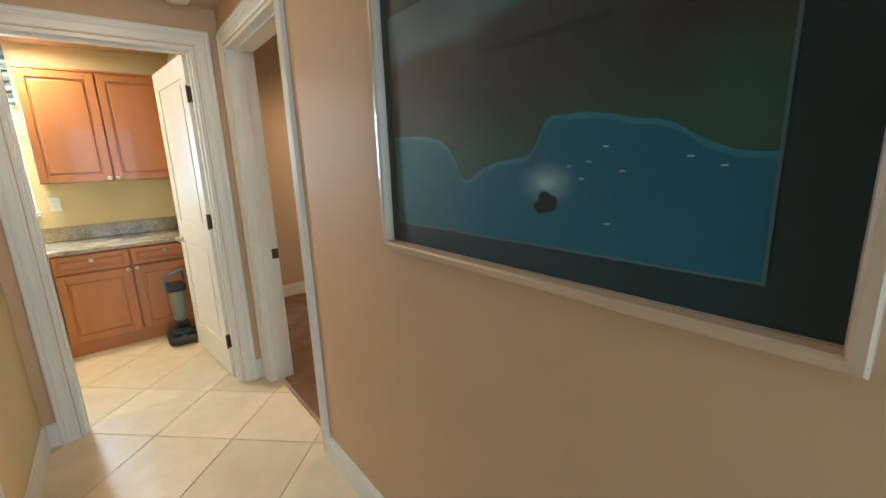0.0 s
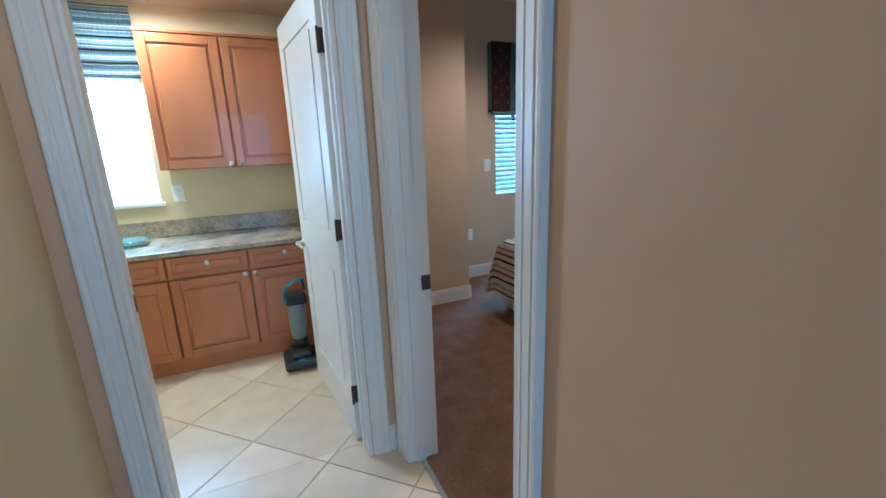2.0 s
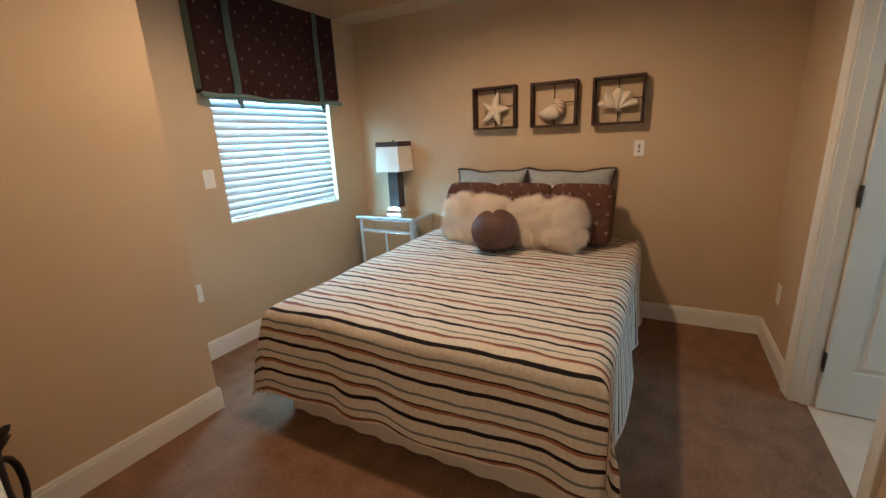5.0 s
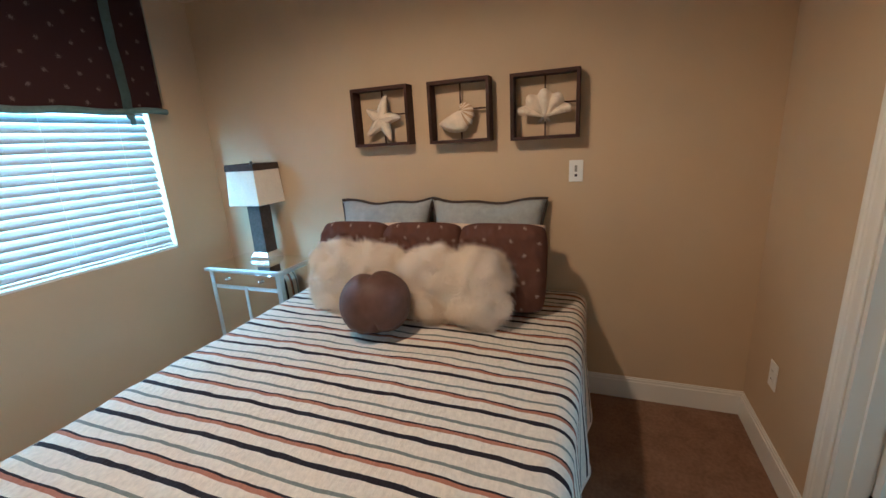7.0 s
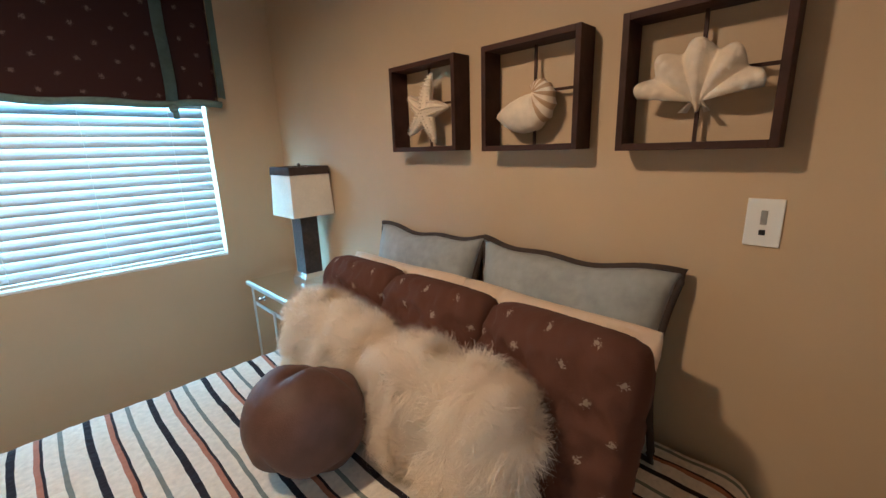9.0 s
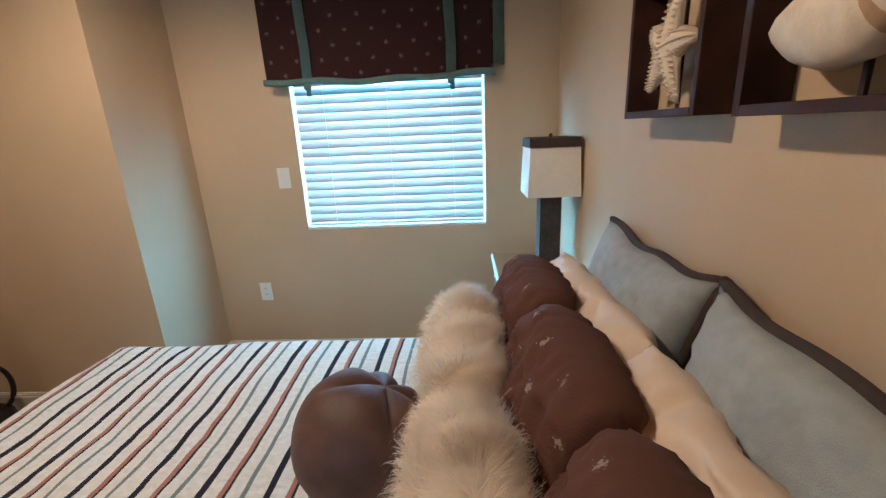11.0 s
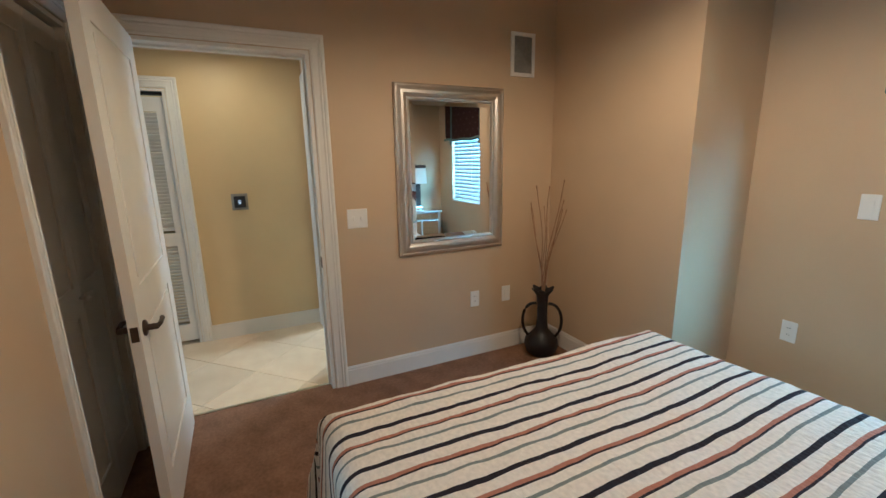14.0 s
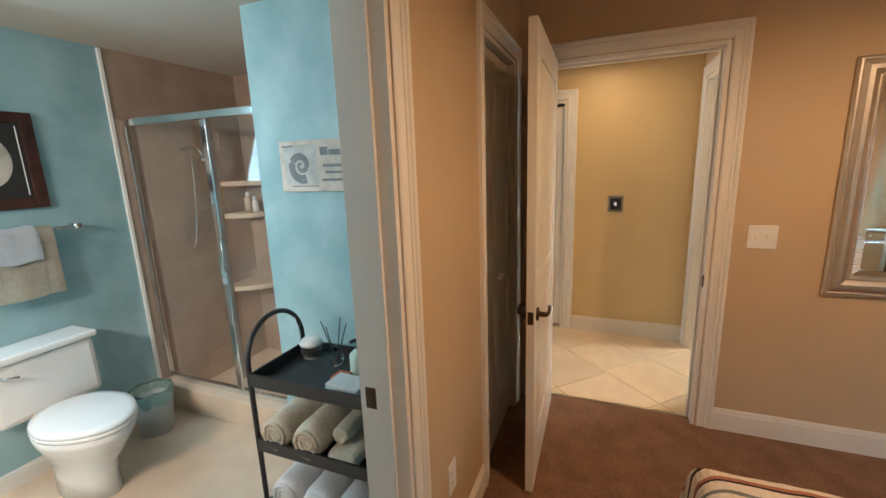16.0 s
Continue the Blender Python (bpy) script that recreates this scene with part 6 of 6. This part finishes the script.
part("sheet", B(2.285, 2.595, -0.359, -0.350, 1.415, 1.775), DARK, art)
bm = bmesh.new()
lathe(bm, [(0.10, 0), (0.09, 0.002)], (0, 0, 0), 28, 1.25)
bm.transform(Matrix.Translation((2.44, -0.350, 1.595)) @ Matrix.Rotation(radians(-90), 4, "X"))
part("oval_motif", bm, CANVAS, art)
for x0, x1, z0, z1 in ((2.300, 2.305, 1.43, 1.76), (2.575, 2.580, 1.43, 1.76)):
    part("inner_line", B(x0, x1, -0.350, -0.349, z0, z1), WHITE, art)

sgn = thing("wall_sign", (1.95, 1.17, 1.4), "aged pale board sign with a grey shell drawing and faded writing", "sign")
part("board", B(1.951, 1.969, 0.948, 1.40, 1.410, 1.632, bevel=0.002), CANVAS, sgn)
pts = [(1.9692, 1.062 + (0.004 + 0.058 * (k / 60) ** 1.25) * math.cos(0.4 + k / 60 * 11), 1.524 + (0.004 + 0.058 * (k / 60) ** 1.25) * math.sin(0.4 + k / 60 * 11)) for k in range(61)]
bm = tube(bmesh.new(), pts, 0.004, 8, 0.021)
for v in bm.verts:
    v.co.x = 1.9692 + (v.co.x - 1.9692) * 0.06
part("shell_drawing", bm, INK, sgn, "grey shell drawing")
part("drawing_ground", B(1.969, 1.9693, 0.972, 1.152, 1.44, 1.612), mat("pale_blue_wash", (0.34, 0.38, 0.37), 0.85, scale=18, vary=0.3), sgn, "pale blue-grey wash")
for y0, y1, z0, z1 in ((1.17, 1.21, 1.565, 1.60), (1.215, 1.30, 1.565, 1.588), (1.18, 1.34, 1.515, 1.528), (1.19, 1.36, 1.488, 1.498), (1.17, 1.33, 1.455, 1.466), (1.0, 1.15, 1.432, 1.437), (0.965, 1.03, 1.605, 1.612)):
    part("writing_bar", B(1.969, 1.9697, y0, y1, z0, z1), INK, sgn, "faded grey writing")

crt = thing("bath_cart", (2.265, 1.36, 0), "black metal three-tier rolling cart with arched handles", "cart")
CX0, CX1, CY0, CY1 = 2.105, 2.43, 1.11, 1.62
for z in (0.16, 0.44, 0.715):
    t = part("tray", B(CX0, CX1, CY0, CY1, z, z + 0.010), BLACK, crt)
    for nm, a in (("lip", (CX0, CX0 + 0.008, CY0, CY1)), ("lip", (CX1 - 0.008, CX1, CY0, CY1)), ("lip", (CX0 + 0.008, CX1 - 0.008, CY0, CY0 + 0.008)), ("lip", (CX0 + 0.008, CX1 - 0.008, CY1 - 0.008, CY1))):
        part(nm, B(*a, z + 0.0105, z + 0.052), BLACK, t)
for y in (CY0 - 0.010, CY1 + 0.010):
    xm, hw = (CX0 + CX1) / 2, (CX1 - CX0) / 2 - 0.012
    pts = [(xm - hw, y, 0.06), (xm - hw, y, 0.80)] + [(xm - hw * math.cos(math.pi * k / 14), y, 0.80 + 0.15 * math.sin(math.pi * k / 14)) for k in range(1, 14)] + [(xm + hw, y, 0.80), (xm + hw, y, 0.06)]
    part("arch_frame", tube(bmesh.new(), pts, 0.010, 8), BLACK, crt, smooth=True)
    for x in (xm - hw, xm + hw):
        bm = bmesh.new()
        lathe(bm, [(0.028, -0.009), (0.028, 0.009)], (0, 0, 0), 16)
        bm.transform(Matrix.Translation((x, y, 0.0285)) @ Matrix.Rotation(radians(90), 4, "Y"))
        part("caster", bm, BLACK, crt)


def rolled_towel(x0, x1, y, z, r, m, label, group, seed=0):
    """A soft towel rolled round the x axis: an uneven body and a coil of cloth showing at each end."""
    bm = bmesh.new()
    n, seg = 13, 30
    rings = []
    for i in range(n):
        t = i / (n - 1)
        edge = min(1.0, min(t, 1 - t) * 9)
        ring = []
        for k in range(seg):
            a = 2 * math.pi * k / seg
            step = 0.07 * ((a / (2 * math.pi) + 0.15) % 1.0)
            rr = r * (0.90 + 0.10 * edge ** 0.5 + step - 0.04) + 0.004 * noise.noise((t * 5 + seed, math.cos(a) * 2, math.sin(a) * 2))
            flat = 0.92 if math.sin(a) < -0.7 else 1.0
            ring.append(bm.verts.new((x0 + (x1 - x0) * t, y + rr * math.cos(a), z + r + rr * math.sin(a) * flat)))
        rings.append(ring)
    for p, q in zip(rings, rings[1:]):
        for k in range(seg):
            bm.faces.new((p[k], p[(k + 1) % seg], q[(k + 1) % seg], q[k]))
    bm.faces.new(rings[0][::-1])
    bm.faces.new(rings[-1])
    for xe, sg in ((x0, -1), (x1, 1)):
        coil = []
        for k in range(64):
            t = k / 63
            ang = 0.6 + t * 2.7 * 2 * math.pi
            rr = 0.008 + (r * 0.86 - 0.008) * t
            coil.append((xe + sg * (0.004 - 0.008 * (1 - t)), y + rr * math.cos(ang), z + r + rr * math.sin(ang)))
        tube(bm, coil, 0.0085, 6)
    return tagged(solid("rolled_towel", bm, m, label, "towel", smooth=True), group=group)


for k, y in enumerate((1.190, 1.340)):
    rolled_towel(2.13, 2.418, y, 0.452, 0.068, TOWEL_TAN, "thick rolled tan hand towel on the cart", "rolled tan towels", k * 4)
rolled_towel(2.15, 2.36, 1.455, 0.508, 0.036, TOWEL_TAN, "small rolled tan face cloth on a folded one", "rolled tan towels", 9)
solid("folded_towel", B(2.20, 2.42, 1.418, 1.545, 0.452, 0.506, bevel=0.022), TOWEL_TAN, "small folded tan towel on the cart", "towel")
for k, y in enumerate((1.20, 1.35, 1.50)):
    rolled_towel(2.13, 2.415, y, 0.172, 0.073, TOWEL_WHITE, "rolled white bath towel on the cart", "rolled white towels", 20 + 3 * k)
jar = thing("glass_jar", (2.17, 1.19, 0.727), "clear glass jar with a white lid", "jar")
part("jar_body", lathe(bmesh.new(), [(0.040, 0), (0.045, 0.02), (0.044, 0.05), (0.038, 0.056)], (2.17, 1.19, 0.727), 22), GLASS, jar, smooth=True)
part("lid", lathe(bmesh.new(), [(0.046, 0.057), (0.048, 0.066), (0.036, 0.082), (0.01, 0.086)], (2.17, 1.19, 0.727), 22), WHITE, jar, "white lid", smooth=True)
dif = thing("reed_diffuser", (2.19, 1.33, 0.727), "small glass reed diffuser with dark reeds", "diffuser")
part("bottle", lathe(bmesh.new(), [(0.028, 0), (0.030, 0.04), (0.012, 0.06), (0.012, 0.075)], (2.19, 1.33, 0.727), 16), GLASS, dif, smooth=True)
for k in range(4):
    a = k * 1.6
    part("reed", tube(bmesh.new(), [(2.19, 1.33, 0.735), (2.19 + 0.05 * math.cos(a), 1.33 + 0.06 * math.sin(a), 0.905)], 0.0022, 5), BLACK, dif)
sp_ = thing("soap_bottle", (2.24, 1.47, 0.727), "pale green soap bottle with a black pump", "bottle")
part("bottle", lathe(bmesh.new(), [(0.031, 0), (0.034, 0.02), (0.033, 0.085), (0.014, 0.105)], (2.24, 1.47, 0.727), 20), mat("pale_green_plastic", (0.55, 0.68, 0.58), 0.3), sp_, smooth=True)
bm = bmesh.new()
tube(bm, [(2.24, 1.47, 0.83), (2.24, 1.47, 0.872), (2.27, 1.46, 0.872)], 0.007, 8)
part("pump", bm, BLACK, sp_, "black pump", smooth=True)
solid("soap_box", B(2.27, 2.33, 1.40, 1.46, 0.727, 0.752, bevel=0.003), mat("red_card", (0.45, 0.12, 0.06), 0.6), "small red soap box on the cart", "box")
for k, (x, y, a) in enumerate(((2.36, 1.50, 8), (2.365, 1.495, 4), (2.355, 1.50, -3))):
    o = solid("wash_cloth", B(-0.045, 0.045, -0.07, 0.07, 0, 0.013, bevel=0.005), TOWEL_WHITE, "folded white wash cloth in a short stack", "cloth")
    tagged(o, group="wash cloths")
    o.matrix_basis = pose(x, y, 0.727 + 0.0135 * k, 0, 0, a)



# ---- floor tiles, laid diagonally ----
def clip(poly, x0, x1, y0, y1):
    for ax, lim, keep in ((0, x0, 1), (0, x1, -1), (1, y0, 1), (1, y1, -1)):
        out = []
        for p, q in zip(poly, poly[1:] + poly[:1]):
            a, c = (p[ax] - lim) * keep, (q[ax] - lim) * keep
            if a >= 0:
                out.append(p)
            if a * c < 0:
                t = a / (a - c)
                out.append((p[0] + (q[0] - p[0]) * t, p[1] + (q[1] - p[1]) * t))
        poly = out
        if len(poly) < 3:
            return []
    return poly


HD = 0.311
for region in ((HX0 + 0.001, 0.914, -2.4, 3.057), (LX0 + 0.001, 0.834, 3.0575, LYN - 0.001)):
    for i in range(-12, 13):
        for j in range(-12, 13):
            cx, cy = 0.213 + HD * (i + j), 2.690 + HD + HD * (i - j)
            g = HD - 0.0032
            poly = clip([(cx - g, cy), (cx, cy - g), (cx + g, cy), (cx, cy + g)], *region)
            if len(poly) < 3:
                continue
            mx, my = sum(p[0] for p in poly) / len(poly), sum(p[1] for p in poly) / len(poly)
            size = max(math.hypot(p[0] - mx, p[1] - my) for p in poly)
            if size < 0.04:
                continue
            bm = bmesh.new()
            lo = [bm.verts.new((px, py, -0.006)) for px, py in poly]
            mid = [bm.verts.new((px, py, -0.0018)) for px, py in poly]
            up = [bm.verts.new((mx + (px - mx) * (1 - 0.0025 / size), my + (py - my) * (1 - 0.0025 / size), 0.0)) for px, py in poly]
            for a, c in ((lo, mid), (mid, up)):
                for k in range(len(poly)):
                    bm.faces.new((a[k], a[(k + 1) % len(poly)], c[(k + 1) % len(poly)], c[k]))
            bm.faces.new(up)
            part("tile", bm, TILE, tile_floor)
